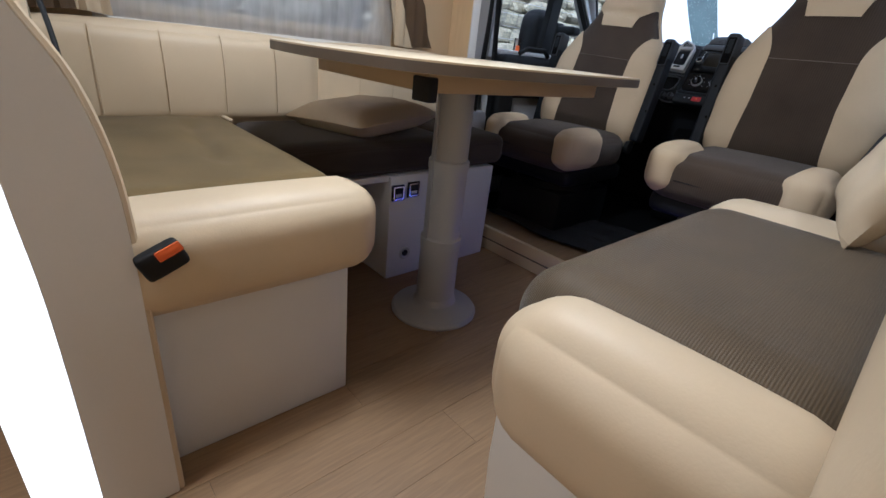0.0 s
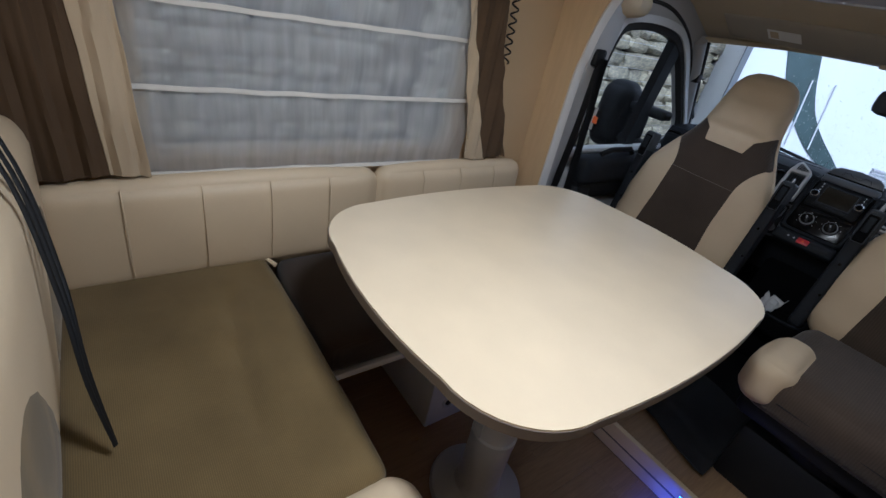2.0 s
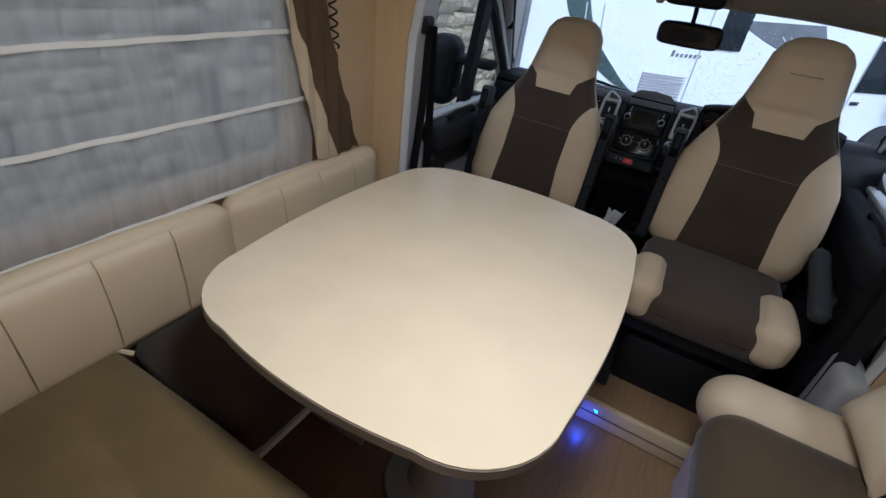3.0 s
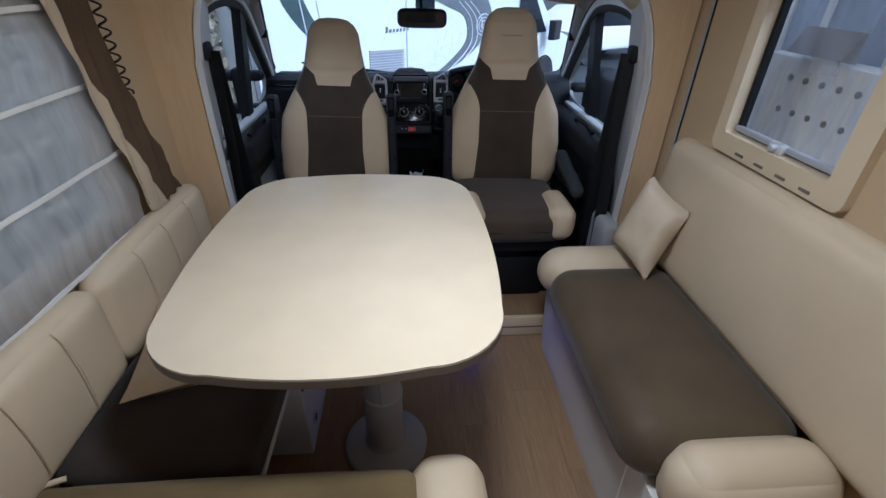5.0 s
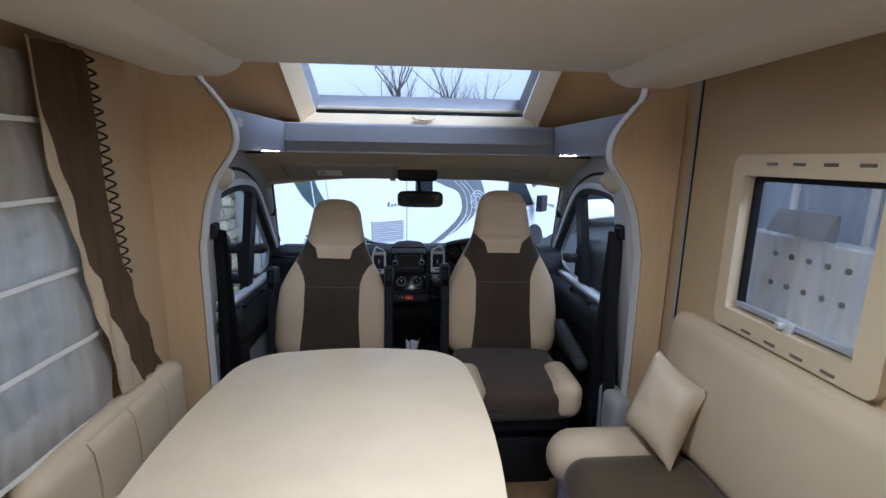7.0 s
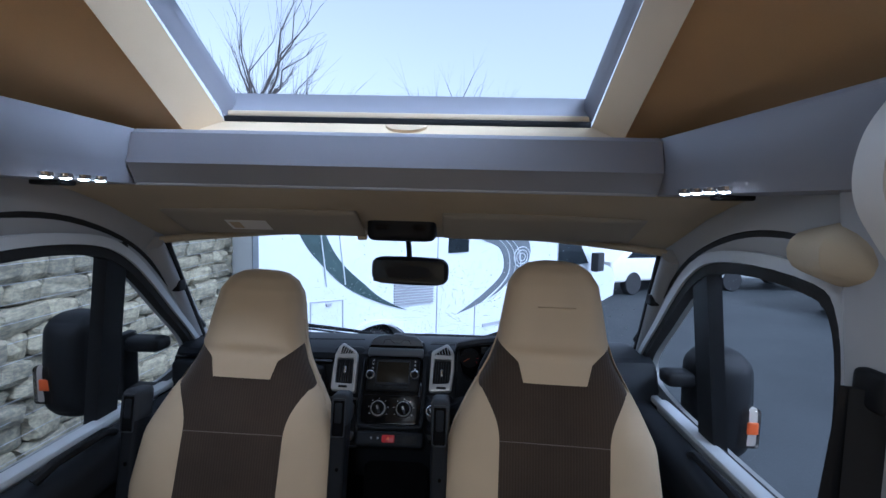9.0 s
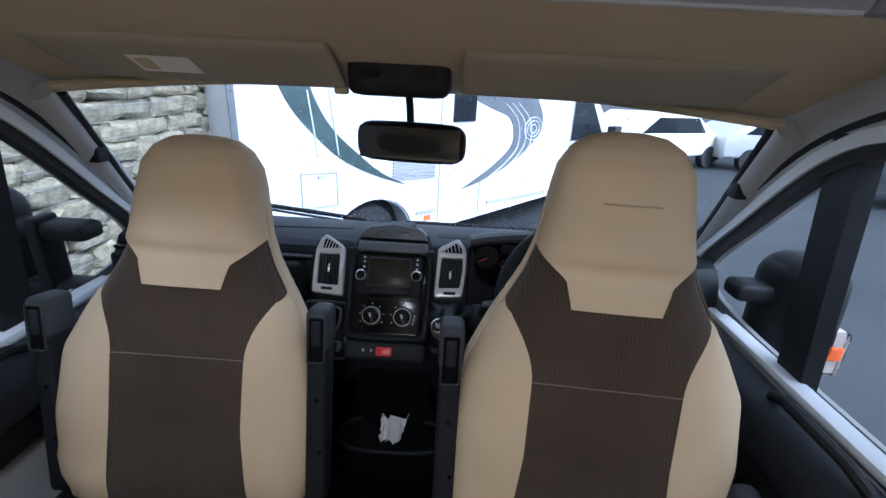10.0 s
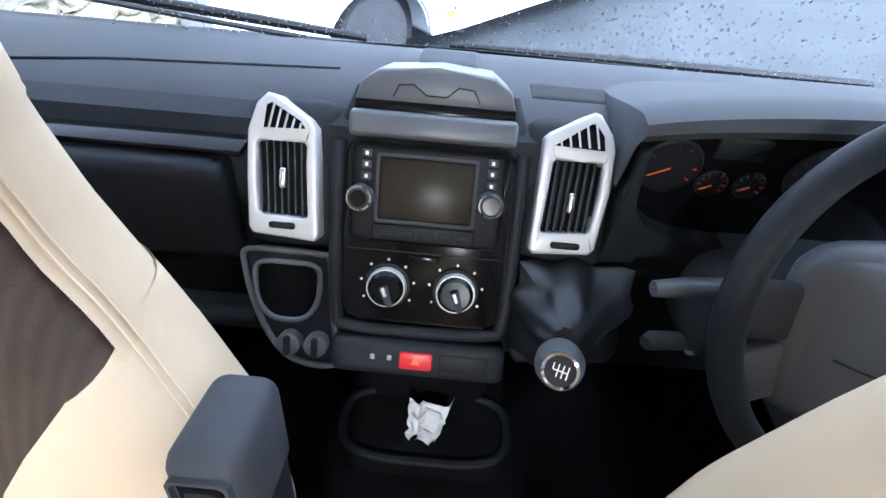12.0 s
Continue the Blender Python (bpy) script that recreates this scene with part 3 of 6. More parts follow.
for k in range(3):
    part("stitching", tube([(0.0865 - k * 0.0, 0.17 + i * 0.045, 0.508 + k * 0.007 + 0.004 * math.sin(i * 0.7)) for i in range(9)], 0.0012, 5), "trim", bench)
part("piping", tube([(-0.895, 0.16, 0.568), (-0.88, 0.40, 0.572), (-0.875, 0.58, 0.572), (-0.866, 0.612, 0.568), (-0.84, 0.634, 0.555)], 0.007, 8), "cream", bench, "cream piping")

back = bench
part("backrest", soft(-0.90, 0.035, -0.055, 0.120, 0.56, 1.02, 0.06, 0.012, 14, pose(0, 0.0, 0, 0) @ Matrix.Translation((0, 0.08, 0.57)) @ pose(0, 0, 0, -3) @ Matrix.Translation((0, -0.08, -0.57))), "cream", back)
for x in (-0.66, -0.20):
    part("head_support", soft(x - 0.17, x + 0.17, -0.09, 0.055, 1.03, 1.22, 0.06, 0.015, 12), "cream", back, "cream padded head support")
    part("back_panel", soft(x - 0.16, x + 0.16, 0.065, 0.135, 0.62, 0.98, 0.03, 0.01, 10), "olive", back, "brown cloth panel")
part("side_pad", soft(0.018, 0.050, 0.0, 0.108, 0.80, 1.0, 0.015, 0, 10), "column", back, "grey padded side")
for k in range(3):
    pts = [(-0.62 + 0.035 * k, 0.085, 1.20), (-0.58 + 0.04 * k, 0.145, 1.02), (-0.50 + 0.04 * k, 0.172, 0.85), (-0.40 + 0.02 * k, 0.182, 0.72), (-0.32, 0.20, 0.600)]
    part("belt", tube(smooth_line(pts, 5), 0.0045, 8, 0.4), "black", back, "black seat belt webbing")

# curved side panel of the bench and the white board behind it, brightened by emission
front_edge = smooth_line([(0.19, 0.0), (0.19, 0.35), (0.19, 0.53), (0.183, 0.66), (0.158, 0.775), (0.116, 0.862), (0.092, 0.93), (0.078, 1.05), (0.06, 1.15), (0.03, 1.24)], 5)
rear_edge = smooth_line([(0.075, 0.0), (0.077, 0.42), (0.071, 0.595), (0.063, 0.69), (0.026, 0.78), (-0.01, 0.85), (-0.035, 0.95), (-0.05, 1.08), (-0.055, 1.24)], 5)
side = thing("bench_side_panel", (0.06, 0.1, 0), "tall grey curved end panel of the bench seat", "panel")
part("panel_board", prism(front_edge + rear_edge[::-1], "x", 0.03, 0.088, 0.006, 2), "shell", side)
part("panel_edge", tube([(0.074, y + 0.004, z) for y, z in front_edge], 0.007, 8), "cream", side, "cream piping along the edge")
# Emission added for the board's brightness; no lamp is known in it.
lit = thing("bright_side_board", (0.07, 0.03, 0), "white curved board behind the bench end panel, brightened by added emission", "lamp")
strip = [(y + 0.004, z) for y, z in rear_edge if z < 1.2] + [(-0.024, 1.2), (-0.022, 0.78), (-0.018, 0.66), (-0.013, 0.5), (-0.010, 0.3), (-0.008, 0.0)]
part("light_board", prism(strip, "x", 0.035, 0.080, 0.003, 2), glow("board_emission_white", (1.0, 0.93, 0.82), 0.5), lit)

buckle = thing("seat_belt_buckle", (0.095, 0.22, 0.50), "black seat belt buckle with an orange-red button", "buckle")
mb = pose(0.094, 0.228, 0.515, 24, 0, 0)
part("buckle_body", soft(-0.012, 0.014, -0.038, 0.030, -0.024, 0.024, 0.009, 0, 6, mb), "black", buckle)
part("button", box(0.0135, 0.0165, -0.008, 0.031, 0.004, 0.021, 0.003, 2, mb), "orange", buckle, "orange-red release button")

# ---- side bench along the left wall ----
sideb = thing("side_bench", (-0.68, 1.2, 0), "dark brown cushion on a pale grey box along the side wall", "seat")
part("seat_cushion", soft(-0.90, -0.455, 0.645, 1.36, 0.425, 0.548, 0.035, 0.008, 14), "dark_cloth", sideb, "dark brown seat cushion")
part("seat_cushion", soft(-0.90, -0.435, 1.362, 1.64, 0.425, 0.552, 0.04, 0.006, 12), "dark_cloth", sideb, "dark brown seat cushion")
part("seat_rail", box(-0.50, -0.46, 0.63, 1.05, 0.398, 0.420, 0.003), "white", sideb, "white support rail")
part("box", box(-0.93, -0.447, 1.045, 1.59, 0.0, 0.420, 0.006), "shell", sideb, "pale grey box with sockets")
for y, z in ((1.078, 0.357), (1.150, 0.363)):
    sock = part("socket", box(-0.449, -0.440, y - 0.028, y + 0.028, z - 0.030, z + 0.030, 0.003), "black", sideb, "black double socket")
    part("socket_rim", ring(rounded(y - 0.024, y + 0.024, z - 0.026, z + 0.026, 0.006), rounded(y - 0.019, y + 0.019, z - 0.021, z + 0.021, 0.004), "x", -0.441, -0.437), "chrome", sock)
    part("socket_hole", box(-0.4405, -0.4375, y - 0.012, y + 0.014, z - 0.016, z - 0.004, 0.001), "silver", sock)
part("outlet", lathe([(0.027, 0), (0.027, 0.004), (0.022, 0.007), (0.016, 0.003)], pose(-0.447, 1.13, 0.10, 0, 90), 20), "silver", sideb, "round grey outlet cap")
part("outlet_core", lathe([(0.014, 0.002), (0.013, 0.006), (0.006, 0.007)], pose(-0.447, 1.13, 0.10, 0, 90), 16), "black", sideb)

pil = thing("pillow", (-0.66, 1.12, 0.55), "flat beige pillow lying on the side bench", "pillow")


def cushion_shape(w, h, t, m):
    """A pillow with pinched corners."""
    n = 16
    bm = bmesh.new()
    for sgn in (1, -1):
        g = []
        for i in range(n + 1):
            r = []
            for j in range(n + 1):
                u, v = 2 * i / n - 1, 2 * j / n - 1
                k = (1 - u ** 4) * (1 - v ** 4)
                px = u * w / 2 * (1 - 0.09 * (1 - v * v) ** 1 * abs(u))
                py = v * h / 2 * (1 - 0.09 * (1 - u * u) ** 1 * abs(v))
                z = sgn * t / 2 * max(k, 0) ** 0.55 + 0.006 * noise.noise((u * 2.2, v * 2.2, 3.0)) * max(k, 0)
                r.append(bm.verts.new((px, py, z)))
            g.append(r)
        for i in range(n):
            for j in range(n):
                bm.faces.new((g[i][j], g[i + 1][j], g[i + 1][j + 1], g[i][j + 1]))
    bmesh.ops.remove_doubles(bm, verts=bm.verts, dist=1e-5)
    bm.transform(m)
    return bm


part("pillow_body", cushion_shape(0.40, 0.42, 0.12, pose(-0.665, 1.06, 0.603, 4, -3, 12)), "pillow", pil)
pil2 = thing("pillow", (0.78, 1.45, 0.58), "beige satin pillow leaning in the sofa corner", "pillow")

# backrest pads along the left wall
for i, (a, b) in enumerate(((0.10, 0.977), (0.983, 1.645))):
    pad = thing("wall_backrest", (-0.88, (a + b) / 2, 0.55), "cream leatherette backrest pad along the side wall", "backrest", "wall backrests")
    body = soft(-0.945, -0.862, a, b, 0.545, 0.834, 0.040, 0.014, 18)
    part("pad", body, "cream", pad)
    for k in range(1, int((b - a) / 0.2) + 1):
        y = a + k * (b - a) / (int((b - a) / 0.2) + 1)
        part("seam", tube([(-0.850, y, 0.585), (-0.844, y, 0.65), (-0.8435, y, 0.72), (-0.851, y, 0.80), (-0.868, y, 0.828)], 0.0016, 6), "cream", pad)

# ---- window with blind and curtains, left ----
win = setting("window_1", ring([(0.33, 0.87), (1.31, 0.87), (1.31, 1.45), (0.33, 1.45)], [(0.36, 0.90), (1.28, 0.90), (1.28, 1.42), (0.36, 1.42)], "x", -0.985, -0.938), "ivory", "wide side window behind a white blind", "window", False)
pane = part("pane", box(-0.972, -0.966, 0.34, 1.30, 0.88, 1.44, 0), "clear", win)
pane.visible_shadow = False
blind = thing("roman_blind", (-0.93, 0.84, 0.86), "sheer white roman blind let down over the window", "blind")
rows = []
for i in range(31):
    z = 0.836 + i * 0.031
    rows.append([(-0.925 + 0.004 * math.sin(y * 60 + math.sin(z * 9) * 1.5) + 0.012 * abs(math.sin((z - 0.86) / 0.19 * math.pi)) ** 2, y, z) for y in [0.30 + j * 0.0132 for j in range(80)]])
sheet = part("voile", loft(rows, False, False), "voile", blind)
for z in (0.842, 1.06, 1.25, 1.435, 1.62):
    part("hem", shell([[(-0.916 + 0.002 * math.sin(y * 31 + z), y, z + d + 0.0018 * math.sin(y * 4.1 + z * 7) + 0.0006 * math.sin(y * 38)) for d in (-0.006, 0.0, 0.006)] for y in [0.305 + 0.0206 * j for j in range(51)]], 0.004), "hem", blind, "white stitched rod pocket")


def curtain(heights, left, seam, right, border_first, label):
    """A gathered curtain between two drawn edges, with a sewn-on border along one of them."""
    c = thing("curtain", (-0.9, (left[0] + right[0]) / 2, 0.84), label, "curtain", "window curtains")

    def cloth(a, b, n, out):
        rows = []
        for i in range(41):
            z = heights[0] + (heights[-1] - heights[0]) * i / 40
            y0, y1 = float(np.interp(z, heights, a)), float(np.interp(z, heights, b))
            wob_ = 0.006 * noise.noise((z * 7, a[0] * 9, 2.0))
            r = []
            for j in range(n + 1):
                u = j / n
                y = y0 + (y1 - y0) * u + wob_ * (1 if border_first == (a is left) else 0.4)
                r.append((-0.893 + out + 0.006 * math.sin(y * 105 + z * 2.2) + 0.003 * math.sin(y * 240 + z * 3), y, z + 0.004 * math.sin(y * 30)))
            rows.append(r)
        return shell(rows, 0.003)
    part("cloth", cloth(seam if border_first else left, right if border_first else seam, 28, 0.0), "curtain", c, "brown curtain cloth")
    part("border", cloth(left if border_first else seam, seam if border_first else right, 10, 0.004), "trim", c, "beige curtain border")


curtain((0.854, 1.25, 1.80), (0.08, 0.08, 0.08), (0.262, 0.245, 0.278), (0.345, 0.325, 0.37), False, "brown curtain with beige border, gathered at the bench end")
curtain((0.854, 0.95, 1.25, 1.52, 1.80), (1.345, 1.325, 1.255, 1.200, 1.178), (1.432, 1.395, 1.287, 1.224, 1.190), (1.545, 1.510, 1.410, 1.382, 1.368), True, "brown curtain with beige border, gathered beside the partition")
coil = thing("coiled_cord", (-0.90, 1.50, 1.2), "black coiled cord hanging beside the curtain", "cord")
part("cord", tube([(-0.897 + 0.011 * math.cos(i * 0.62), 1.438 - 0.050 * (i / 190) + 0.012 * math.sin(i * 0.62), 1.20 + i * 0.0032) for i in range(190)], 0.0032, 6), "black", coil)

# ---- table ----
tab = thing("table", (-0.18, 1.08, 0), "cream laminate table with rounded corners on one grey column", "table")
outline = rounded(-0.658, 0.144, 0.652, 1.662, 0.185, 10, 0.022)
part("tabletop", prism(outline, "z", 0.812, 0.838, 0.004, 2), "table", tab, "cream speckled laminate top")
part("edge_band", prism([((x + 0.265) * 1.0035 - 0.265, (y - 1.1625) * 1.0035 + 1.1625) for x, y in outline], "z", 0.8125, 0.834, 0.003, 2), "edge", tab, "dark brown edge band")
part("under_frame", box(-0.52, 0.02, 0.80, 1.50, 0.765, 0.811, 0.006), "wall", tab, "beige slide frame")
part("slide_clip", box(-0.03, 0.03, 0.79, 0.82, 0.745, 0.80, 0.004), "black", tab)
part("column", lathe([(0.068, 0.02), (0.067, 0.25), (0.069, 0.255), (0.069, 0.285), (0.062, 0.290), (0.062, 0.515), (0.065, 0.52), (0.065, 0.545), (0.058, 0.55), (0.056, 0.775)], pose(-0.183, 1.076, 0), 40), "column", tab, "grey telescopic column")
part("foot_plate", lathe([(0.152, 0.0), (0.153, 0.008), (0.146, 0.018), (0.105, 0.028), (0.076, 0.040), (0.068, 0.062)], pose(-0.183, 1.076, 0), 56), "column", tab, "round grey foot plate")
part("column_seam", box(-0.186, -0.180, 1.010, 1.018, 0.07, 0.75, 0.001), "greige", tab)

# ---- sofa along the right wall ----
sofa = thing("side_sofa", (0.72, 1.0, 0), "side sofa with brown seat, cream ends and cream backrest", "sofa")
part("sofa_base", prism([(0.955, 0.0), (0.54, 0.0), (0.525, 0.25), (0.52, 0.40), (0.955, 0.40)], "y", 0.58, 1.575, 0.008, 2), "white", sofa, "cream-white sofa box")
part("base_panel", prism([(0.538, 0.035), (0.534, 0.035), (0.5205, 0.25), (0.5165, 0.37), (0.5205, 0.37), (0.5245, 0.25)], "y", 0.72, 1.45), "white", sofa)
part("seat_cushion", soft(0.452, 0.93, 0.625, 1.425, 0.385, 0.577, 0.093, 0.004, 18), "sofa_brown", sofa, "brown ribbed seat cushion")
part("seat_end", soft(0.448, 0.93, 1.395, 1.592, 0.382, 0.579, 0.096, 0.004, 16), "cream", sofa, "cream leatherette front end")
part("seat_end", soft(0.527, 0.93, 0.495, 0.668, 0.365, 0.584, 0.085, 0.010, 18), "cream", sofa, "cream leatherette rear end")
part("backrest", soft(0.865, 0.968, 0.36, 1.592, 0.56, 1.022, 0.05, 0.014, 18, Matrix.Translation((0.92, 0, 0.56)) @ pose(0, 0, 0, 0, 5) @ Matrix.Translation((-0.92, 0, -0.56))), "cream", sofa, "cream leatherette backrest")
part("latch", box(0.508, 0.522, 0.90, 0.93, 0.345, 0.385, 0.003), "black", sofa, "small black catch")
part("latch", box(0.508, 0.522, 1.40, 1.43, 0.345, 0.385, 0.003), "black", sofa, "small black catch")
top_, low_, right_, left_ = Vector((0.818, 1.49, 0.905)), Vector((0.768, 1.265, 0.575)), Vector((0.885, 1.315, 0.835)), Vector((0.715, 1.49, 0.632))
d1, d2 = top_ - low_, right_ - left_
ax_, ay_ = (d1 + d2) / 2, (d1 - d2) / 2
az_ = ax_.cross(ay_).normalized()
pm = Matrix(((ax_.x, ay_.x, az_.x, 0), (ax_.y, ay_.y, az_.y, 0), (ax_.z, ay_.z, az_.z, 0), (0, 0, 0, 1)))
pm.translation = (top_ + low_ + right_ + left_) / 4
part("pillow_body", cushion_shape(1.0, 1.0, 0.11, pm), "pillow", pil2)

# ---- small window, right ----
win2 = setting("window_2", ring(rounded(0.875, 1.395, 1.045, 1.572, 0.03, 5), rounded(0.94, 1.35, 1.105, 1.512, 0.012, 5), "x", 0.930, 0.985), "ivory", "small misted side window with a cream frame", "window", False)
wp = part("pane", box(0.984, 0.990, 0.935, 1.352, 1.10, 1.515, 0), "frosted", win2, "misted acrylic pane")
wp.visible_shadow = False
part("pane_rim", ring(rounded(0.942, 1.348, 1.107, 1.510, 0.012, 5), rounded(0.956, 1.334, 1.121, 1.496, 0.012, 5), "x", 0.965, 0.984), "black", win2, "dark rubber seal")
for z in (1.061, 1.546):
    for k in range(4):
        y = 0.988 + k * 0.0875
        part("slot", box(0.927, 0.932, y - 0.018, y + 0.018, z - 0.004, z + 0.004, 0.001), "edge", win2)
part("blind_rail", box(0.955, 0.975, 0.945, 1.345, 1.112, 1.128, 0.003), "greige", win2, "grey blind rail")
part("window_catch", soft(0.940, 0.965, 1.120, 1.175, 1.100, 1.135, 0.01, 0, 6), "silver", win2, "clear plastic catch")
part("catch_knob", lathe([(0.012, 0), (0.012, 0.01), (0.008, 0.014)], pose(0.94, 1.147, 1.12, 0, -90), 16), "silver", win2)
panel_wall = thing("panel_wall", (1.5, 1.2, -0.6), "blue-grey panelled side with narrow white upright strips", "panel")
part("panel_sheet", box(1.47, 1.51, 0.30, 2.06, -0.6, 2.05, 0.004), "bluegrey", panel_wall)
for y in (0.82, 1.13, 1.437, 1.745, 1.93):
    part("strip", box(1.458, 1.471, y - 0.013, y + 0.013, -0.6, 2.05, 0.003), "white", panel_wall, "white upright strip")
fr = thing("utility_box", (1.35, 1.47, -0.6), "white utility box with two rows of round holes outside the window", "box")
part("box_body", soft(1.31, 1.42, 1.20, 1.80, -0.6, 1.29, 0.02, 0, 8), "white", fr)
part("plate", prism([(1.262, 1.306), (1.318, 1.296), (1.318, 1.384), (1.306, 1.388)], "y", 1.398, 1.632, 0.003), "edge", fr, "dark grey plate")
part("shelf", box(1.20, 1.312, 1.16, 1.86, 0.955, 0.985, 0.006), "white", fr, "white ledge at the foot")
part("plate_stem", box(1.312, 1.33, 1.45, 1.56, 1.25, 1.38, 0.003), "white", fr)
for z in (1.22, 1.11):
    for k in range(5):
        part("hole", lathe([(0.011, 0), (0.011, 0.004), (0.008, 0.005)], pose(1.311, 1.335 + k * 0.071, z, 0, -90), 14), "edge", fr)

# ---- overhead fascia and roof lining ----
fas = thing("overhead_fascia", (0, 2.1, 1.6), "blue-grey moulded fascia over the cab with lit spots", "fascia")
prof = [(2.165, 1.566), (2.138, 1.568), (2.112, 1.614), (2.130, 1.684), (2.146, 1.694), (2.27, 1.694), (2.27, 1.566)]
part("centre_beam", prism(prof, "x", -0.597, 0.597, 0.004, 2), "fascia", fas, "grey centre beam", True)
for s in (-1, 1):
    near = [Vector((s * 0.600, y, z)) for y, z in prof]
    far = []
    for y, z in prof:
        d = y - 2.112
        far.append(Vector((s * (0.745 + d * 0.75), 1.705 + d * 0.5, z + (0.035 if z > 1.65 else 0.0))))
    part("wing", loft([near, [a.lerp(b, 0.5) for a, b in zip(near, far)], far]), "fascia", fas, "grey angled end piece")
    for k in range(4):
        x, y = s * (0.618 + 0.006 * k), 2.065 - 0.036 * k
        spot = part("spot", lathe([(0.0125, 0), (0.0125, -0.006), (0.010, -0.009)], pose(x, y, 1.578), 16), "chrome", fas, "small chrome spot lamp")
        part("spot_lens", lathe([(0.0095, -0.004), (0.0095, -0.0105), (0.004, -0.0125)], pose(x, y, 1.578), 14), "led", spot)
    part("vent_grille", box(s * 0.70 - 0.035, s * 0.70 + 0.035, 2.02, 2.06, 1.556, 1.568, 0.004), "black", fas)
part("beam_edge", tube([(-0.59, 2.139, 1.568), (0.0, 2.139, 1.568), (0.59, 2.139, 1.568)], 0.004, 8), "greige", fas)
part("emblem", lathe([(0.018, 0), (0.018, 0.003), (0.014, 0.003)], pose(-0.667, 1.79, 1.665, 90, 0, 68), 20), "silver", fas, "round silver emblem")
roofz = lambda y: 1.735 + (2.30 - y) * 0.62
for s, name in ((-1, "roof_lining_left"), (1, "roof_lining_right")):
    rows = []
    for i in range(13):
        y = 2.36 - i * 0.062
        zi = roofz(y)
        row = []
        for j in range(9):
            u = j / 8
            x = 0.560 + (0.99 - 0.560) * u
            z = zi + (1.70 - zi) * u ** 1.15 + 0.02 * math.sin(u * math.pi) - (0.03 * math.sin(u * math.pi) if i < 6 else 0)
            row.append((s * x, max(y - 0.10 * u, 1.74) if x > 0.66 else y - 0.10 * u, z))
        rows.append(row)
    setting(name, shell(rows, 0.01), "tan", "tan cloth roof lining beside the skylight", "ceiling")
setting("roof_front", joined(box(-0.99, 0.99, 2.27, 2.40, 1.60, 1.70, 0), box(-0.60, 0.60, 1.60, 1.66, 1.985, 2.3, 0)), "tan", "tan roof lining above the beam", "ceiling")

hatch = setting("window_3", bmesh.new(), "ivory", "tilted skylight over the cab with a cream frame", "window")


def hrect(x, y0, y1, lift):
    return [(x, y0, 1.818 + (2.43 - y0) * 0.5 + lift), (x, y1, 1.818 + (2.43 - y1) * 0.5 + lift), (-x, y1, 1.818 + (2.43 - y1) * 0.5 + lift), (-x, y0, 1.818 + (2.43 - y0) * 0.5 + lift)]


part("skylight_frame", loft([[(0.565, 2.30, 1.70), (0.565, 1.60, 2.14), (-0.565, 1.60, 2.14), (-0.565, 2.30, 1.70)], [(0.545, 2.325, 1.728), (0.545, 1.62, 2.16), (-0.545, 1.62, 2.16), (-0.545, 2.325, 1.728)], [(0.512, 2.385, 1.760), (0.512, 1.66, 2.19), (-0.512, 1.66, 2.19), (-0.512, 2.385, 1.760)]], False), "ivory", hatch, "cream moulded surround")
part("skylight_inner", loft([[(0.514, 2.395, 1.772), (0.514, 1.66, 2.19), (-0.514, 1.66, 2.19), (-0.514, 2.395, 1.772)], [(0.509, 2.415, 1.793), (0.509, 1.66, 2.200), (-0.509, 1.66, 2.200), (-0.509, 2.415, 1.793)], hrect(0.503, 2.43, 1.66, 0.0), hrect(0.503, 2.43, 1.66, 0.03)], False), "fascia", hatch, "grey inner profile")
part("blind_slot", box(-0.51, 0.51, 2.378, 2.398, 1.758, 1.774, 0.002), "black", hatch, "dark blind slot")
part("blind_bar", box(-0.508, 0.508, 2.392, 2.408, 1.776, 1.792, 0.004), "ivory", hatch)
hp = part("pane", loft([hrect(0.508, 2.435, 1.64, 0.004), hrect(0.508, 2.435, 1.64, 0.010)]), "clear", hatch)
hp.visible_shadow = False
part("blind_handle", prism([(0.011 + 0.055 * math.cos(t), 0.022 * math.sin(t)) for t in [math.pi + math.pi * i / 14 for i in range(15)]], "z", 0, 0.010, 0.002), "ivory", hatch).matrix_local = Matrix.Translation((0, 2.312, 1.738)) @ pose(0, 0, 0, 52)
for s in (-1, 1):
    part("hatch_latch", soft(s * 0.485 - 0.018, s * 0.485 + 0.018, 2.10, 2.16, 2.0, 2.03, 0.01, 0, 5), "black", hatch, "black latch")

